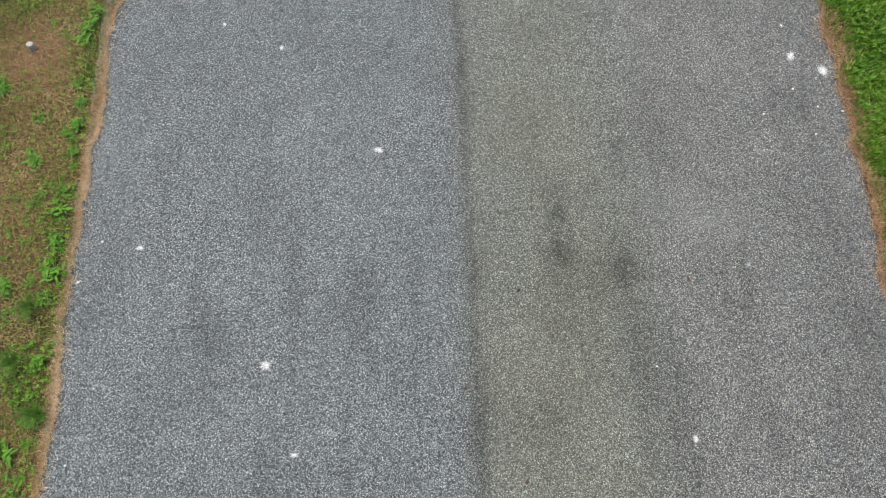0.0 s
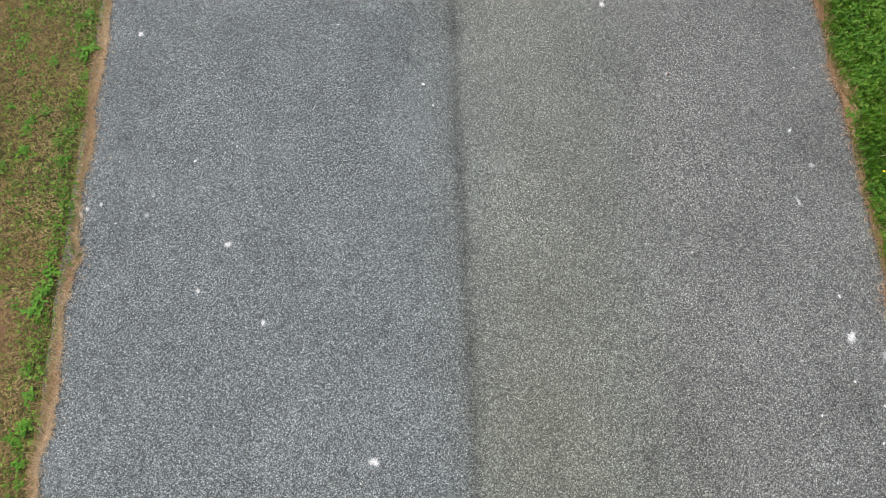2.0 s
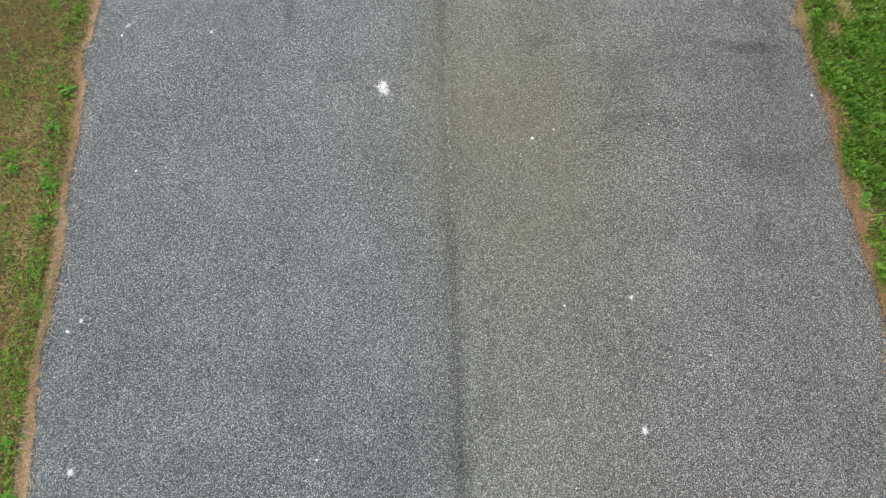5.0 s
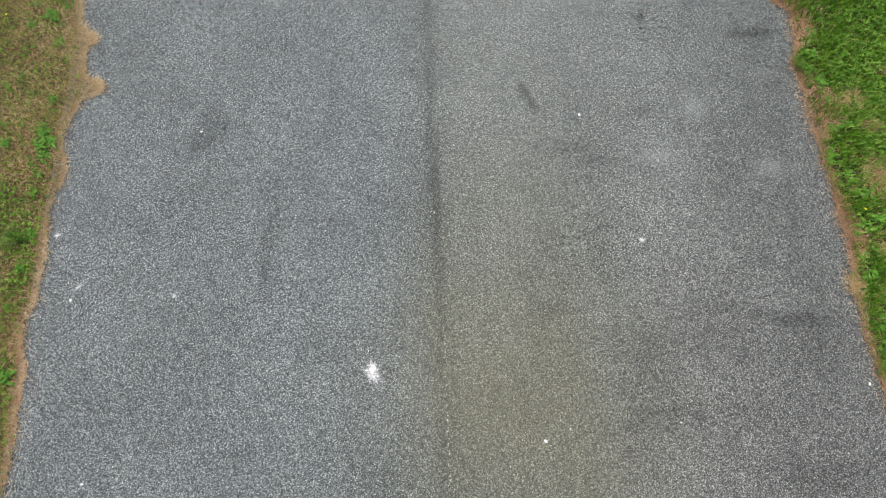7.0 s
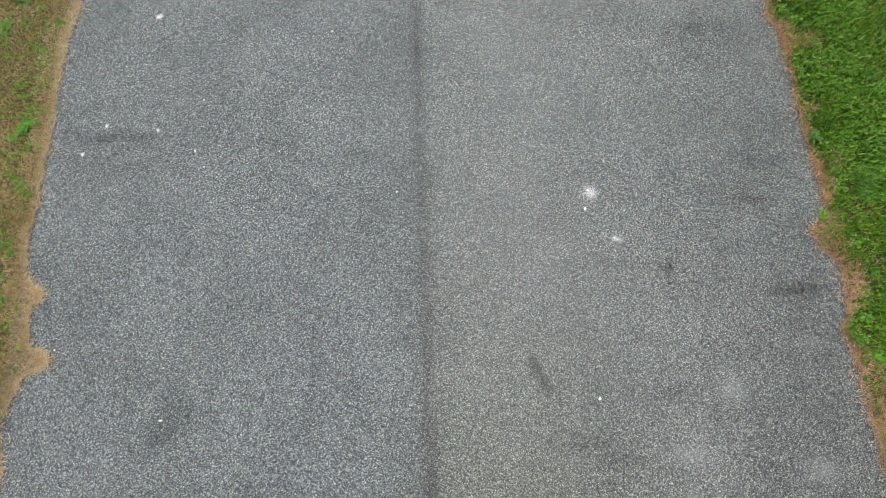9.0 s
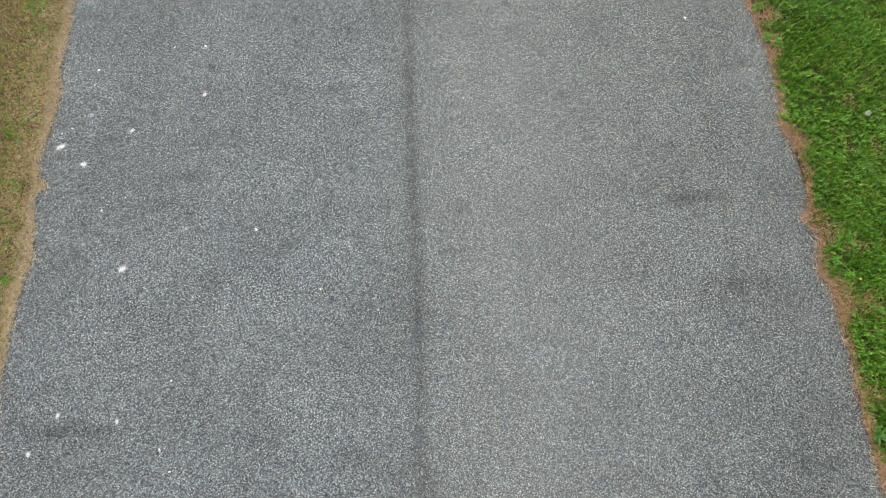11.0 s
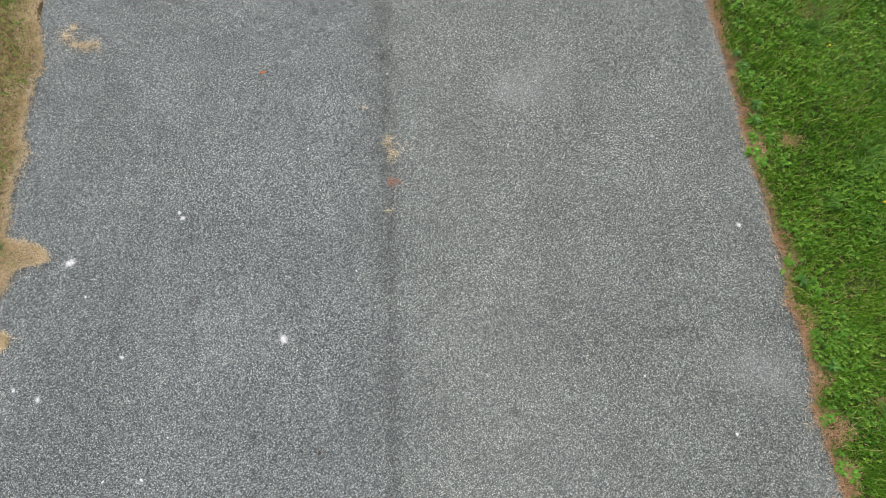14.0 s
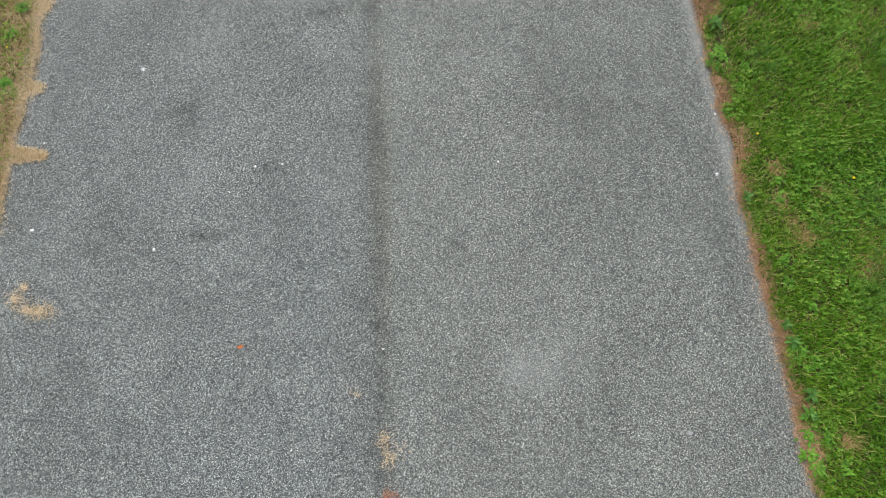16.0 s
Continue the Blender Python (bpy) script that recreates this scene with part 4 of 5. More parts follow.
SEEDLINGS_NEAR = [(-2.86, 3.06), (-2.95, 3.17), (-2.7, 3.61), (-2.66, 3.79), (-2.79, 4.23), (-2.73, 4.33), (-2.69, 4.37), (-3.08, 4.96), (-3.23, 5.44), (-3.13, 5.52),
                  (-2.7, 5.53), (-3.14, 5.61), (-3.4, 5.62), (-2.74, 5.62), (-3.35, 5.69), (-3.16, 6.18), (-3.01, 6.24), (-2.73, 6.24), (-2.77, 6.45), (-3.09, 6.63),
                  (-3.02, 6.7), (-3.13, 6.73), (-3.24, 6.82), (-3.09, 6.89), (-2.74, 6.91), (-3.26, 7.27), (-2.94, 7.35), (-3.06, 8.82), (-3.17, 8.86), (-2.85, 9.26)]
SEEDLINGS_FAR = [(-2.91, 9.35), (-3.28, 9.36), (-3.17, 9.64), (-3.26, 9.65), (-3.04, 9.65), (-3.21, 9.98), (-2.91, 10.52), (-3.13, 10.7), (-2.92, 10.76), (-3.17, 10.92),
                 (-2.85, 11.12), (-3.25, 11.2), (-3.03, 11.27), (-2.94, 11.48), (-3.04, 11.56), (-2.95, 11.79), (-3.09, 12.01), (-2.95, 12.2), (-3.28, 12.37), (-2.99, 12.49),
                 (-2.95, 12.81), (-3.02, 12.98), (-3.08, 14.4), (-3.04, 14.57), (-3.1, 14.72), (-3.2, 14.88), (-3.09, 15.24), (-3.28, 15.31), (-3.18, 15.37), (-3.09, 15.51),
                 (-3.11, 15.73)]
WEEDS_START = [(-3.26, 2.64), (-3.25, 2.57), (-2.64, 2.46), (-2.64, 2.28), (-2.91, 2.04), (-2.87, 1.99), (-2.66, 1.63), (-2.64, 1.42), (-2.64, 1.17), (-2.92, 1.09), (-2.92, 1.07), (-2.61, 0.61), (-2.74, 0.08)]
LESSER_START = [(-2.7, 2.63), (-2.92, 2.34), (-2.72, 2.22), (-2.68, 2.19), (-2.64, 2.08), (-2.62, 1.96), (-2.81, 1.74), (-2.64, 1.76), (-2.86, 1.68), (-2.62, 1.35), (-2.65, 1.27), (-2.62, 1.16), (-2.64, 1), (-2.65, 0.55), (-2.62, 0.4), (-2.6, 0.26), (-2.59, 0.1), (-2.6, -0.1), (-2.64, -0.18)]
SEEDLINGS_START = [(-2.62, 2.6), (-3.12, 2.51), (-3.08, 2.26), (-3.16, 2.26), (-2.76, 1.83), (-2.87, 1.57), (-2.96, 1.73), (-2.96, 1.29), (-2.76, 1.15), (-2.84, 1.41), (-2.97, 1.46), (-2.77, 1.12), (-2.85, 0.92), (-2.68, 0.71), (-2.7, 0.37), (-2.55, 0.11), (-2.69, -0.07), (-2.72, 0.47), (-2.55, 0.69)]
plant_all(leafy, WEEDS_LEFT + WEEDS_START, 0.75, 1.1, 0.012)
lesser = [weed(BROAD_LEAVES, c, s, 0.45, "small " + LEAFY) for c, s in ((20, 0.050), (24, 0.042), (17, 0.056))]
plant_all(lesser, WEEDS_NEAR + WEEDS_FAR + LESSER_START, 0.8, 1.1)
seedlings = [weed(BROAD_LEAVES, c, s, 0.5, "few-leaved bright green weed in dry thatch") for c, s in ((11, 0.040), (13, 0.035), (9, 0.045))]
plant_all(seedlings, SEEDLINGS_NEAR + SEEDLINGS_FAR + SEEDLINGS_START, 0.85, 1.2)
LAWN_LEAVES = [leaf_mesh("leaf", LAWNLEAF, 0.16, 0.0, 0.34), leaf_mesh("leaf", LAWNLEAF, 0.20, 0.0, 0.42)]
plant_all([weed(LAWN_LEAVES, c, s, 0.55, "green broad-leaved weed among the lawn grass") for c, s in ((26, 0.050), (30, 0.043), (22, 0.056))], LAWN_WEEDS + WEEDS_RIGHT + WEEDS_RIGHT_FAR, 0.7, 1.15)
stars = [weed(STAR_LEAVES, c, s, 0.5, "dark green star-shaped weed rosette at the asphalt edge", 0.06) for c, s in ((18, 0.070), (22, 0.062))]
plant_all(stars, [(2.76, 11.5), (2.3, 18.41), (2.28, 19.9), (2.41, 17.48), (2.44, 17.37), (2.49, 17.02), (2.46, 16.9), (2.57, 15.66), (2.65, 15.08)], 0.85, 1.15, 0.034)


def fine_tuft():
    n = 170
    a, r = rng.uniform(0, 6.283, n), 0.03 * np.sqrt(rng.random(n))
    roots = np.stack([r * np.cos(a), r * np.sin(a), 0 * a], 1)
    v, f, tone = blades(roots, rng.uniform(0.08, 0.16, n), rng.uniform(0.0018, 0.003, n), rng.uniform(0.15, 0.95, n), rng.uniform(0.1, 0.7, n), a + rng.normal(0, 0.5, n),
                        rng.normal(0, 0.3, n), 0.5 + rng.normal(0, 0.25, n))
    return tagged(new("grass_tuft", sheet("grass_tuft", v, f, TUFT, False, tone=tone)), "blue-green tuft of fine grass in the verge", "grass tuft", "fine grass tufts")


plant_all([fine_tuft()], [(-2.72, 0.94), (-2.75, 0.59), (-2.56, 0.28), (-2.91, 8.77), (3.0, 11.09), (3.05, 11.17), (2.87, 16.24)], 0.8, 1.1)


def coarse_tuft():
    n = 60
    a, r = rng.uniform(0, 6.283, n), 0.06 * np.sqrt(rng.random(n))
    roots = np.stack([r * np.cos(a), r * np.sin(a), 0 * a], 1)
    v, f, tone = blades(roots, rng.uniform(0.10, 0.22, n), rng.uniform(0.003, 0.0055, n), rng.uniform(0.3, 1.0, n), rng.uniform(0.3, 0.9, n), a + rng.normal(0, 0.6, n),
                        rng.normal(0, 0.4, n), 0.35 + rng.normal(0, 0.3, n))
    return tagged(new("grass_tuft", sheet("grass_tuft", v, f, TUFT, False, tone=tone)), "tuft of long arching blue-green grass in the lawn", "grass tuft", "long grass tufts")


plant_all([coarse_tuft(), coarse_tuft()], [(3.32, 16.66), (3.2, 16.6), (3.1, 16.46), (3.28, 15.94), (3.2, 14.85), (3.03, 13.37), (2.99, 14.72), (3.16, 17.9), (3.18, 18.32), (2.62, 19.55),
                                           (3.47, 19.6), (3.03, 17.66), (3.1, 17.75)], 0.8, 1.15)


def dandelion(height, size):
    flower = tagged(new("dandelion"), "yellow dandelion flower in green grass", "flower", "yellow flowers")
    bm = bmesh.new()
    bmesh.ops.create_cone(bm, cap_ends=True, segments=7, radius1=0.0022, radius2=0.0017, depth=height, matrix=Matrix.Translation((0, 0, height / 2)))
    part("stem", bm, STEM, flower, "thin green stem")
    bm = bmesh.new()
    for ring, (count, reach, lift) in enumerate(((22, 1.0, 0.15), (18, 0.72, 0.35), (12, 0.42, 0.5))):
        for k in range(count):
            a = 6.283 * (k + 0.5 * ring) / count
            q = [(0.1, -0.02, 0.1), (0.1, 0.02, 0.1), (reach, 0.1, lift), (reach, -0.1, lift)]
            bm.faces.new([bm.verts.new((size * (u * math.cos(a) - v * math.sin(a)), size * (u * math.sin(a) + v * math.cos(a)), height + size * w)) for u, v, w in q])
    part("flower_head", bm, PETAL, flower, "round yellow flower head")
    return flower


plant_all([dandelion(0.075, 0.009)], [(3.0, 3.86), (3.04, 3.84), (-3.12, 5.57), (2.94, 8.88), (-3.30, 10.56), (2.85, 12.5), (3.24, 16.21), (2.44, 18.9), (-3.27, 19.68),
                                    (3.06, 18.53), (3.12, 17.51)], 0.85, 1.15)


def clover_blossom():
    plant = tagged(new("clover_flower"), "small white clover flower in the lawn", "flower", "white clover flowers")
    bm = bmesh.new()
    bmesh.ops.create_cone(bm, cap_ends=True, segments=6, radius1=0.0015, radius2=0.0012, depth=0.07, matrix=Matrix.Translation((0, 0, 0.035)))
    part("stem", bm, STEM, plant, "thin green stem")
    bm = bmesh.new()
    bmesh.ops.create_icosphere(bm, subdivisions=2, radius=0.0065, matrix=Matrix.Translation((0, 0, 0.074)))
    for k, v in enumerate(bm.verts):
        v.co += (v.co - Vector((0, 0, 0.074))) * (0.35 if k % 2 else -0.1)
    part("flower_head", bm, BLOSSOM, plant, "white flower head")
    return plant


plant_all([clover_blossom()], [(3.05, 8.55), (3.33, 11.94), (3.1, 18.78), (3.16, 17.05), (3.35, 20.08), (2.74, 11.7)], 0.5, 0.7)


def seed_head(height, radius):
    """A dandelion gone to seed: a ball of fine stalks, each ending in a small tuft."""
    plant = tagged(new("dandelion_clock"), "pale grey dandelion seed head in green grass", "flower")
    bm = bmesh.new()
    bmesh.ops.create_cone(bm, cap_ends=True, segments=7, radius1=0.0022, radius2=0.0017, depth=height, matrix=Matrix.Translation((0, 0, height / 2)))
    part("stem", bm, STEM, plant, "thin green stem")
    middle = Vector((0, 0, height + radius * 0.85))
    bm = bmesh.new()
    bmesh.ops.create_icosphere(bm, subdivisions=1, radius=radius * 0.22, matrix=Matrix.Translation(middle))
    part("seed_core", bm, DARKLEAF, plant, "small dark core")
    bm = bmesh.new()
    for k in range(150):
        z = 1 - 2 * (k + 0.5) / 150
        a, r = k * 2.39996, math.sqrt(1 - z * z)
        out = Vector((r * math.cos(a), r * math.sin(a), z))
        side = out.orthogonal().normalized()
        tip = middle + out * radius * 0.86
        bm.faces.new([bm.verts.new(q) for q in (middle + out * radius * 0.2 - side * 0.0002, middle + out * radius * 0.2 + side * 0.0002, tip)])
        across = out.cross(side)
        for j in range(5):
            u = side * math.cos(j * 1.257) + across * math.sin(j * 1.257)
            v = out.cross(u) * 0.0006
            bm.faces.new([bm.verts.new(q) for q in (tip - v, tip + v, tip + u * radius * 0.2 + out * radius * 0.14)])
    part("seed_ball", bm, BLOSSOM, plant, "ball of fine white seed tufts")
    return plant


seed_head(0.07, 0.021).matrix_basis = pose(3.17, 13.74, soil_at(3.17, 13.74))


# ---- things lying on the road ----
def splash_mesh(seed, mat, spokes=26, thick=0.03, ray=0.55, loose=4):
    """A dried splash of radius about 1: a low dome with uneven rays and a few loose specks."""
    r = np.random.default_rng(seed)
    reach = 0.5 + ray * r.random(spokes) + 0.3 * (r.random(spokes) > 0.8)
    verts, cover, faces = [(0, 0, thick)], [1.0], []
    for ring, (s, z) in enumerate(((0.35, 0.9), (0.65, 0.55), (1.0, 0.08))):
        for k in range(spokes):
            a = 6.283 * (k + 0.3 * r.random()) / spokes
            q = s * (reach[k] * s + 0.62 * (1 - s))
            verts.append((q * math.cos(a), q * math.sin(a), thick * z))
            cover.append((0.8, 0.45, 0.0)[ring])
    for k in range(spokes):
        n = (k + 1) % spokes
        faces.append((0, 1 + k, 1 + n))
        for ring in (0, 1):
            a, b = 1 + ring * spokes, 1 + (ring + 1) * spokes
            faces += [(a + k, b + k, b + n), (a + k, b + n, a + n)]
    for k in range(loose):
        a, q, s, first = r.uniform(0, 6.283), r.uniform(0.7, 1.3), r.uniform(0.02, 0.06), len(verts)
        cx, cy = q * math.cos(a), q * math.sin(a)
        verts.append((cx, cy, thick * 0.5))
        cover.append(1.0)
        for j in range(6):
            verts.append((cx + s * math.cos(j * 1.047), cy + s * math.sin(j * 1.047), 0.002))
            cover.append(0.7)
        faces += [(first, first + 1 + j, first + 1 + (j + 1) % 6) for j in range(6)]
    return sheet("splash", verts, faces, mat, True, cover=cover)


def round_splash(seed, mat):
    r = np.random.default_rng(seed)
    return splash_mesh(seed + 50, mat, 18, 0.10, 0.25 + 0.2 * r.random())


def big_dropping(seed, label):
    thing = tagged(new("bird_dropping"), label, "bird dropping", "bird droppings on the asphalt")
    child("splash", splash_mesh(seed, WHITE), thing, Matrix.Identity(4))
    child("core", round_splash(seed + 9, CHALK), thing, Matrix.Translation((0.05, 0, 0.015)) @ Matrix.Diagonal((0.42, 0.34, 0.4, 1)), "thick chalky white middle")
    return thing


def flat_dropping(seed, mat, label):
    ob = new("bird_dropping", round_splash(seed, mat))
    return tagged(ob, label, "bird dropping", "bird droppings on the asphalt")


BIG = [big_dropping(k, "white splashed bird dropping dried on grey asphalt") for k in range(6)]
SMALL = [flat_dropping(k, CHALK, "small white bird dropping dried on grey asphalt") for k in range(4)]
DULL = [flat_dropping(k + 20, GREY, "faint washed-out grey bird dropping on asphalt") for k in range(4)]
# x, y, width
DROPPINGS_A = [(-1.67, 3.13, 0.035), (-1.22, 2.91, 0.043), (-0.48, 2.04, 0.064), (-2.08, 1.35, 0.053), (-1.18, 0.55, 0.072), (-0.97, 0.01, 0.045), (-2.46, 1.12, 0.03),
               (-2.35, -0.02, 0.02), (-2.34, 1.4, 0.023), (2.58, 2.74, 0.084), (2.79, 2.61, 0.084), (2.56, 3.01, 0.026), (2.54, 2.46, 0.025), (2.29, 2.26, 0.024),
               (2.63, 2.09, 0.024), (2.69, 2.31, 0.02), (2.86, 2.27, 0.024), (1.29, 0.49, 0.021), (1.47, 0.05, 0.048), (-2.41, 2.29, 0.02)]
DROPPINGS_B = [(-2.41, 6.1, 0.035), (-2.49, 6.03, 0.03), (-2.32, 5.16, 0.057), (-0.81, 5.21, 0.02), (-0.16, 4.67, 0.031), (-0.09, 4.49, 0.023), (-1.79, 4.08, 0.03),
               (-1.5, 4.19, 0.019), (-2.54, 3.69, 0.044), (-2.5, 3.73, 0.033), (-2.41, 3.76, 0.033), (-2.29, 3.62, 0.014), (-1.5, 3.45, 0.057), (1.24, 6.2, 0.039),
               (1.23, 5.35, 0.058), (0.79, 6.15, 0.022), (1.71, 5.81, 0.017), (2.6, 4.75, 0.024), (2.47, 4.23, 0.034), (1.64, 3.33, 0.018)]
DROPPINGS_C = [(-2.48, 10.03, 0.022), (-1.73, 9.58, 0.026), (-2.64, 8.79, 0.045), (-2.47, 8.33, 0.032), (-1.78, 8.35, 0.036), (-2.2, 7.18, 0.025), (-0.44, 7.83, 0.129),
               (1.05, 9.68, 0.03), (1.4, 8.7, 0.041), (0.65, 7.39, 0.029), (1.51, 7.49, 0.019), (2.75, 7.71, 0.03), (0.81, 7.46, 0.015), (-2.14, 12.63, 0.061),
               (-1.25, 12.91, 0.031), (-2.4, 11.67, 0.037), (-2.02, 11.63, 0.033), (-2.54, 11.44, 0.04), (-1.73, 11.46, 0.024), (-1.65, 11.33, 0.02)]
DROPPINGS_D = [(-1.71, 11.88, 0.021), (-0.78, 12.48, 0.022), (-0.26, 11.12, 0.024), (1.065, 10.978, 0.03), (-1.76, 16.2, 0.036),
               (-1.73, 16.16, 0.036), (-2.47, 15.83, 0.07), (-0.95, 15.29, 0.067), (-2.01, 15.18, 0.033), (-2.51, 14.91, 0.045), (-2.68, 14.97, 0.033), (-2.32, 15.59, 0.021),
               (-2.01, 14.41, 0.02), (-1.77, 14.42, 0.028), (-1.64, 14.67, 0.02), (-2.56, 14.21, 0.031), (-1.73, 13.99, 0.038), (-2.57, 14.08, 0.019)]
DROPPINGS_E = [(-2.23, 13.69, 0.037), (-2.67, 13.71, 0.022), (-2.74, 13.67, 0.019), (-2.73, 13.56, 0.059), (-2.54, 13.42, 0.059), (-2.35, 13.06, 0.021), (-2.2, 13.16, 0.014),
               (-0.48, 15.76, 0.022), (2.23, 16.08, 0.04), (1.99, 14.66, 0.028), (1.44, 15.03, 0.021), (-2.23, 19.53, 0.044), (-2.83, 18.2, 0.032), (-2.88, 18.89, 0.021),
               (-1.94, 18.05, 0.032), (-1.28, 18.69, 0.025), (-1.08, 18.71, 0.021), (-0.87, 16.7, 0.022), (-0.3, 17.34, 0.019), (2.13, 18.61, 0.038), (0.52, 18.72, 0.025),
               (2.19, 19.11, 0.022)]
FAINT = [(2.03, 1.86, 0.036), (1.98, 1.14, 0.053), (-1.49, 2.94, 0.03), (-2.06, 5.65, 0.042), (-2.08, 3.67, 0.065), (2.45, 6.18, 0.039), (0.26, 6.13, 0.026), (2.57, 3.95, 0.059),
         (-2.27, 7.59, 0.037), (-1.74, 12.92, 0.049),
         (2.26, 10.23, 0.03), (-2.31, 16.02, 0.044), (-2.41, 14.52, 0.028), (-2.08, 14.48, 0.024), (-2.55, 13.82, 0.068), (-2.53, 13.65, 0.041), (-2.44, 12.81, 0.045)]
FAINT_END = [(-0.19, 19.26, 0.026), (1.69, 16.79, 0.055), (0.83, 19.13, 0.039)]


def lay(kinds, rows, grow, lift=0.004):
    own = []
    for k, (x, y, wide) in enumerate(rows):
        s = wide * grow / 2
        m = pose(x, y, lift, 0, 0, rng.uniform(0, 360)) @ Matrix.Diagonal((s * rng.uniform(0.9, 1.25), s * rng.uniform(0.75, 1.0), s, 1))
        if k < len(kinds):
            own.append(m)
        else:
            copy_thing(kinds[k % len(kinds)], m)
    for thing, m in zip(kinds, own):
        thing.matrix_basis = m


everything = DROPPINGS_A + DROPPINGS_B + DROPPINGS_C + DROPPINGS_D + DROPPINGS_E
lay(BIG, [d for d in everything if d[2] >= 0.033], 1.75)
lay(SMALL, [d for d in everything if d[2] < 0.033], 1.45)
lay(DULL, FAINT + FAINT_END, 1.6, 0.0015)


def film_dropping(x, y, wide, deep, core, turn=0.0, seed=77):
    thing = tagged(new("bird_dropping"), "thin grey film of a washed-out bird dropping on asphalt", "bird dropping", "bird droppings on the asphalt")
    child("splash", splash_mesh(seed, FILM, 30, 0.01, 0.5, 0), thing, Matrix.Diagonal((wide, deep, 0.1, 1)))
    child("core", round_splash(seed + 4, WHITE), thing, Matrix.Translation((-0.15 * wide, 0.2 * deep, 0.0015)) @ Matrix.Diagonal((core, core, core, 1)), "chalky white middle")
    thing.matrix_basis = pose(x, y, 0.004, 0, 0, turn)


film_dropping(1.115, 11.094, 0.125, 0.115, 0.026)
film_dropping(1.262, 10.749, 0.095, 0.042, 0.020, -8, 78)
film_dropping(2.425, 3.68, 0.085, 0.028, 0.014, 112, 79)
film_dropping(-2.43, 8.42, 0.075, 0.034, 0.008, 40, 80)
film_dropping(1.65, 4.715, 0.042, 0.038, 0.012, 0, 81)


def straw_clump(places, mat, label):
    pieces, shift = [], 0
    for x, y, a, b, n in places:
        q, s = rng.normal(0, 0.5, n), rng.normal(0, 0.5, n)
        roots = np.stack([x + a * q, y + b * s, 0.004 + 0.012 * rng.random(n)], 1)
        v, f, tone = blades(roots, rng.uniform(0.02, 0.07, n), rng.uniform(0.0012, 0.0026, n), rng.uniform(1.3, 1.65, n), rng.normal(0, 0.4, n), rng.uniform(0, 6.283, n),
                            rng.normal(0, 1.2, n), 0.82 + rng.normal(0, 0.15, n))
        pieces.append((v, f + shift, tone))
        shift += len(v)
    v, f, tone = (np.concatenate(p) for p in zip(*pieces))
    me = sheet("straw_clump", v, f, mat, False, tone=tone)
    tagged(new("straw_clump", me), label, "dead grass", "wisps of dead grass")


for clump in ([(-0.28, 16.76, 0.035, 0.06, 60), (-0.245, 16.65, 0.045, 0.06, 75), (-0.16, 16.68, 0.05, 0.05, 14)], [(-0.26, 16.2, 0.03, 0.03, 14)], [(-0.47, 17.05, 0.03, 0.02, 14)],
              [(-2.65, 17.61, 0.10, 0.045, 210), (-2.75, 17.62, 0.05, 0.04, 70)], [(-2.84, 17.69, 0.06, 0.05, 110), (-2.81, 17.77, 0.05, 0.04, 60)]):
    straw_clump(clump, STRAW, "loose tan wisp of dead grass lying on asphalt")
straw_clump([(-0.24, 16.43, 0.045, 0.025, 55)], REDDISH, "small reddish-brown wisp of dead plants on asphalt")


def dead_leaf(mat, size, label):
    bm = bmesh.new()
    rows = []
    for k in range(7):
        s = k / 6
        w = 0.32 * math.sin(math.pi * (0.06 + 0.9 * s)) * (1.0 if k % 2 else 0.8)
        rows.append([bm.verts.new((size * (s - 0.5), size * side * w, size * (0.03 + 0.25 * w * abs(side) + 0.12 * (s - 0.5) ** 2))) for side in (-1, 0, 1)])
    for a, b in zip(rows, rows[1:]):
        for k in (0, 1):
            bm.faces.new((a[k], a[k + 1], b[k + 1], b[k]))
    me = bpy.data.meshes.new("dead_leaf")
    bm.to_mesh(me)
    bm.free()
    me.materials.append(mat)
    return tagged(new("dead_leaf", me), label, "leaf", "dead leaves on the asphalt")


dead_leaf(DEADLEAF, 0.045, "small curled orange dead leaf on grey asphalt").matrix_basis = pose(-1.26, 17.36, 0.004, 0, 0, 15)
first_leaf = dead_leaf(DARKLEAF, 0.03, "small dark brown dead leaf on grey asphalt")
first_leaf.matrix_basis = pose(0.45, 1.0, 0.004, 0, 0, 40)
for x, y, turn in ((1.66, 4.71, 60), (1.57, 1.05, 100), (0.08, 0.38, 10), (0.43, -0.17, 70), (1.59, 10.43, 20), (1.61, 10.55, 120), (-0.67, 14.57, 80)):
    copy_thing(first_leaf, pose(x, y, 0.004, 0, 0, turn))


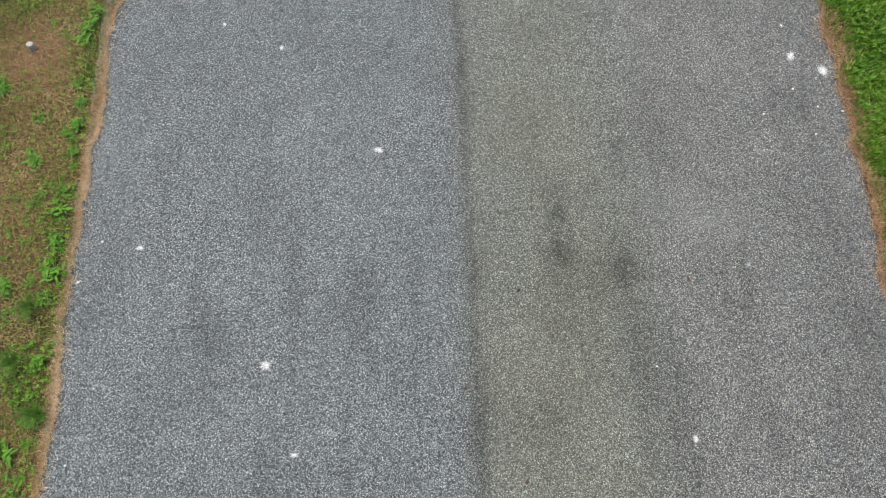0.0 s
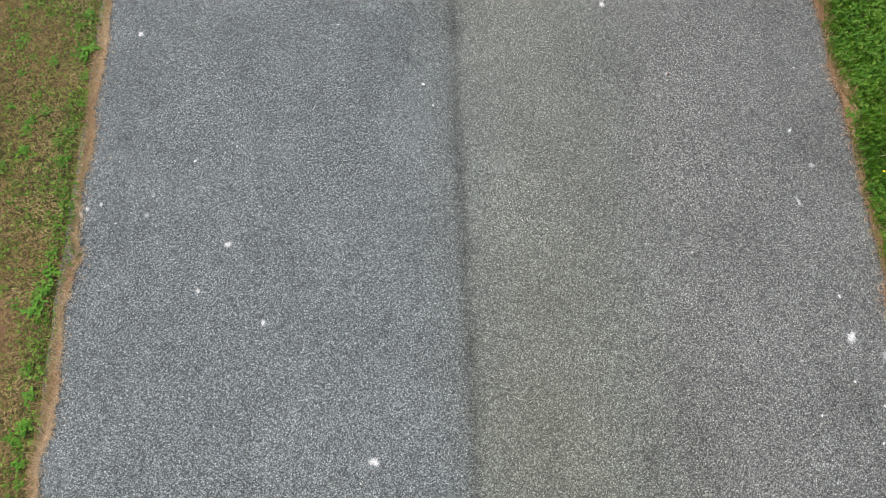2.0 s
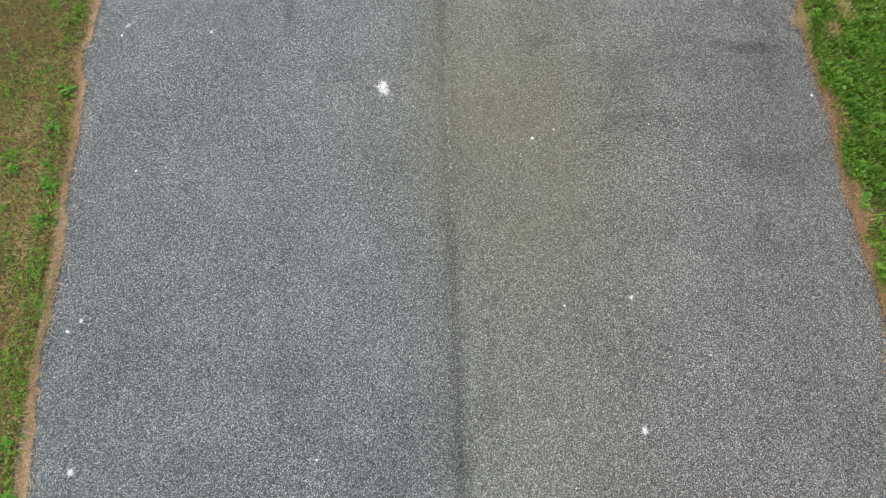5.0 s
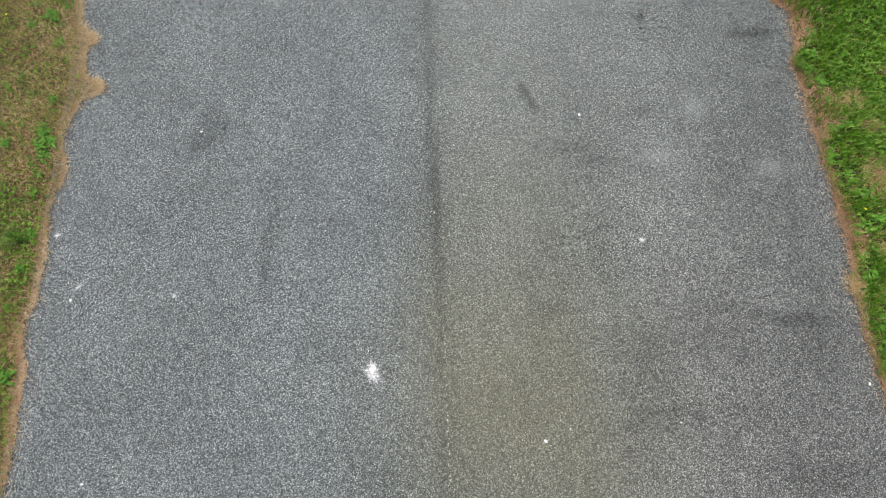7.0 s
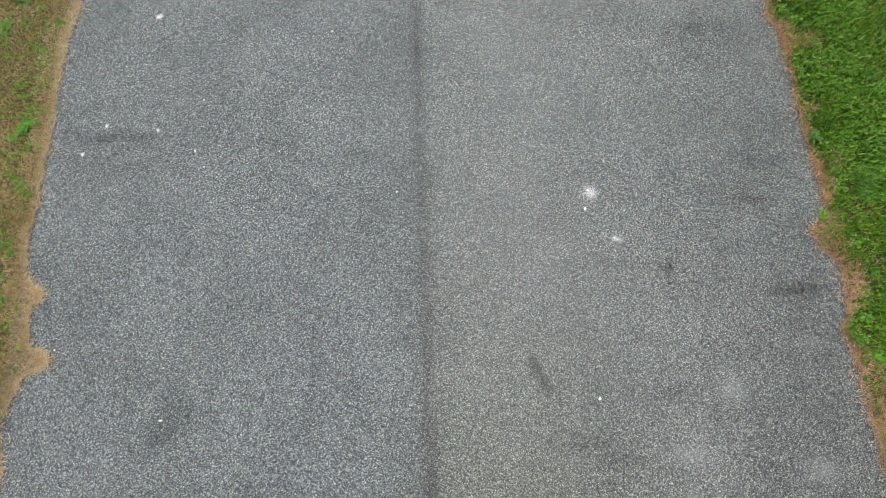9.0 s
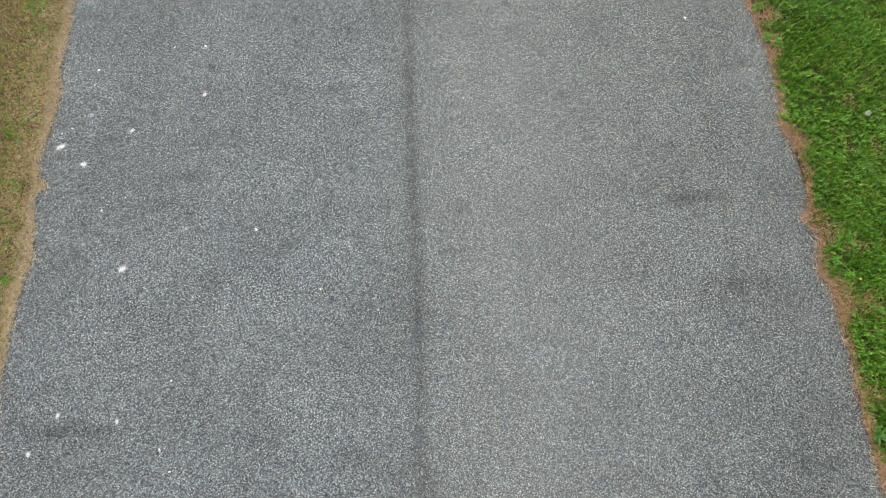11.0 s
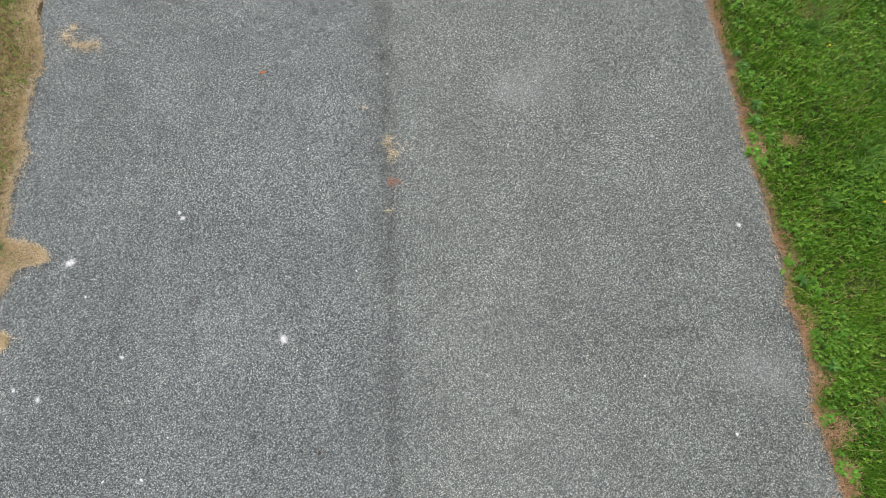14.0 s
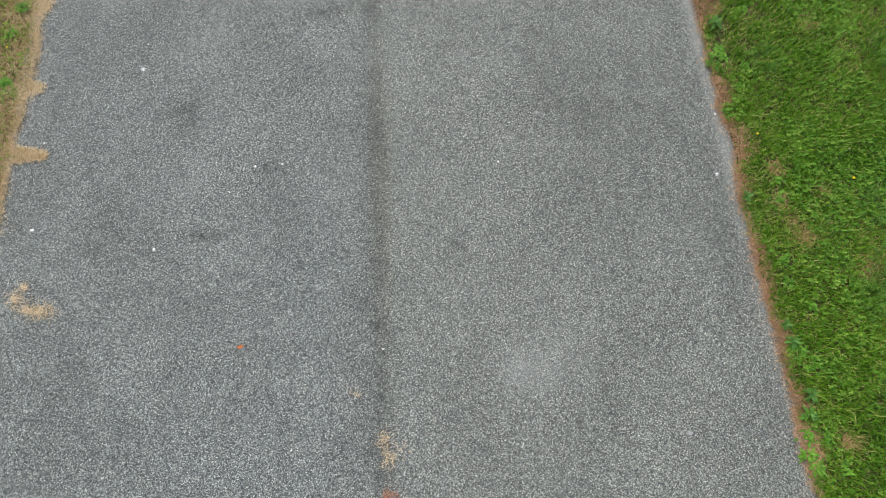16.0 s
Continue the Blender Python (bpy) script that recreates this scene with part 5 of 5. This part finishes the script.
def concrete_stub():
    """A short round stub, worn at its rim, leaning a little in bare soil."""
    bm = bmesh.new()
    rings, n = [], 24
    for r, z in ((0.027, -0.03), (0.028, 0.035), (0.027, 0.046), (0.024, 0.054), (0.018, 0.058), (0.008, 0.0575)):
        rings.append([bm.verts.new((r * math.cos(6.283 * k / n) * (1 + 0.03 * math.sin(3 * k)), r * math.sin(6.283 * k / n), z + 0.0015 * math.sin(5 * k))) for k in range(n)])
    for a, b in zip(rings, rings[1:]):
        for k in range(n):
            bm.faces.new((a[k], a[(k + 1) % n], b[(k + 1) % n], b[k]))
    bm.faces.new(rings[-1])
    for face in bm.faces:
        face.smooth = True
    me = bpy.data.meshes.new("concrete_stub")
    bm.to_mesh(me)
    bm.free()
    me.materials.append(CONCRETE)
    tagged(new("concrete_stub", me), "short pale grey concrete stub standing in bare soil", "stub").matrix_basis = pose(-3.09, 2.945, soil_at(-3.09, 2.945) - 0.006, -3, 3, 0)


concrete_stub()


def paper_scrap():
    """A torn white scrap, crumpled, lying on the grass."""
    r, rows = np.random.default_rng(5), []
    bm = bmesh.new()
    for i in range(6):
        rows.append([bm.verts.new((0.013 * (i - 2.5) + r.normal(0, 0.003), 0.009 * (j - 2) * (1 - 0.12 * abs(i - 2)) + r.normal(0, 0.002), r.uniform(0, 0.016))) for j in range(5)])
    for a, b in zip(rows, rows[1:]):
        for k in range(4):
            bm.faces.new((a[k], a[k + 1], b[k + 1], b[k]))
    bmesh.ops.solidify(bm, geom=bm.faces[:], thickness=0.0012)
    me = bpy.data.meshes.new("paper_scrap")
    bm.to_mesh(me)
    bm.free()
    me.materials.append(PAPER)
    tagged(new("paper_scrap", me), "small torn white scrap lying on green grass", "litter").matrix_basis = pose(3.31, 6.08, soil_at(3.31, 6.08) + 0.05, 0, 0, -25)


PAPER = leaf_material("white_paper", (0.70, 0.71, 0.72), (0.80, 0.81, 0.82), 0.7)
paper_scrap()


def loose_gravel():
    """Pale grit lying loose on the asphalt."""
    n = 1500
    y = rng.uniform(-0.6, 20.6, n)
    x = road_left(y) + 0.05 + (road_right(y) - road_left(y) - 0.1) * rng.random(n)
    size = 0.0035 + 0.004 * rng.random(n) ** 3
    shape = np.array([(1, 0, 0), (0, 1, 0), (-1, 0, 0), (0, -1, 0), (0, 0, 0.8)])
    wobble = rng.uniform(0.6, 1.2, (n, 5, 1))
    y[:80] = rng.uniform(6.7, 8.1, 80)
    x[:80] = joint(y[:80]) + rng.normal(0, 0.005, 80)
    size[:80] *= 0.8
    v = np.stack([x, y, 0 * x + 0.002], 1)[:, None] + shape[None] * wobble * size[:, None, None]
    base = np.arange(n)[:, None] * 5
    f = np.concatenate([base + [k, (k + 1) % 4, 4] for k in range(4)])
    me = sheet("loose_gravel", v.reshape(-1, 3), f, GRIT, False)
    tagged(new("loose_gravel", me), "pale loose grit scattered over the asphalt", "gravel", kind="stuff")


GRIT = leaf_material("pale_grit", (0.45, 0.44, 0.41), (0.75, 0.74, 0.70), 0.8)
loose_gravel()
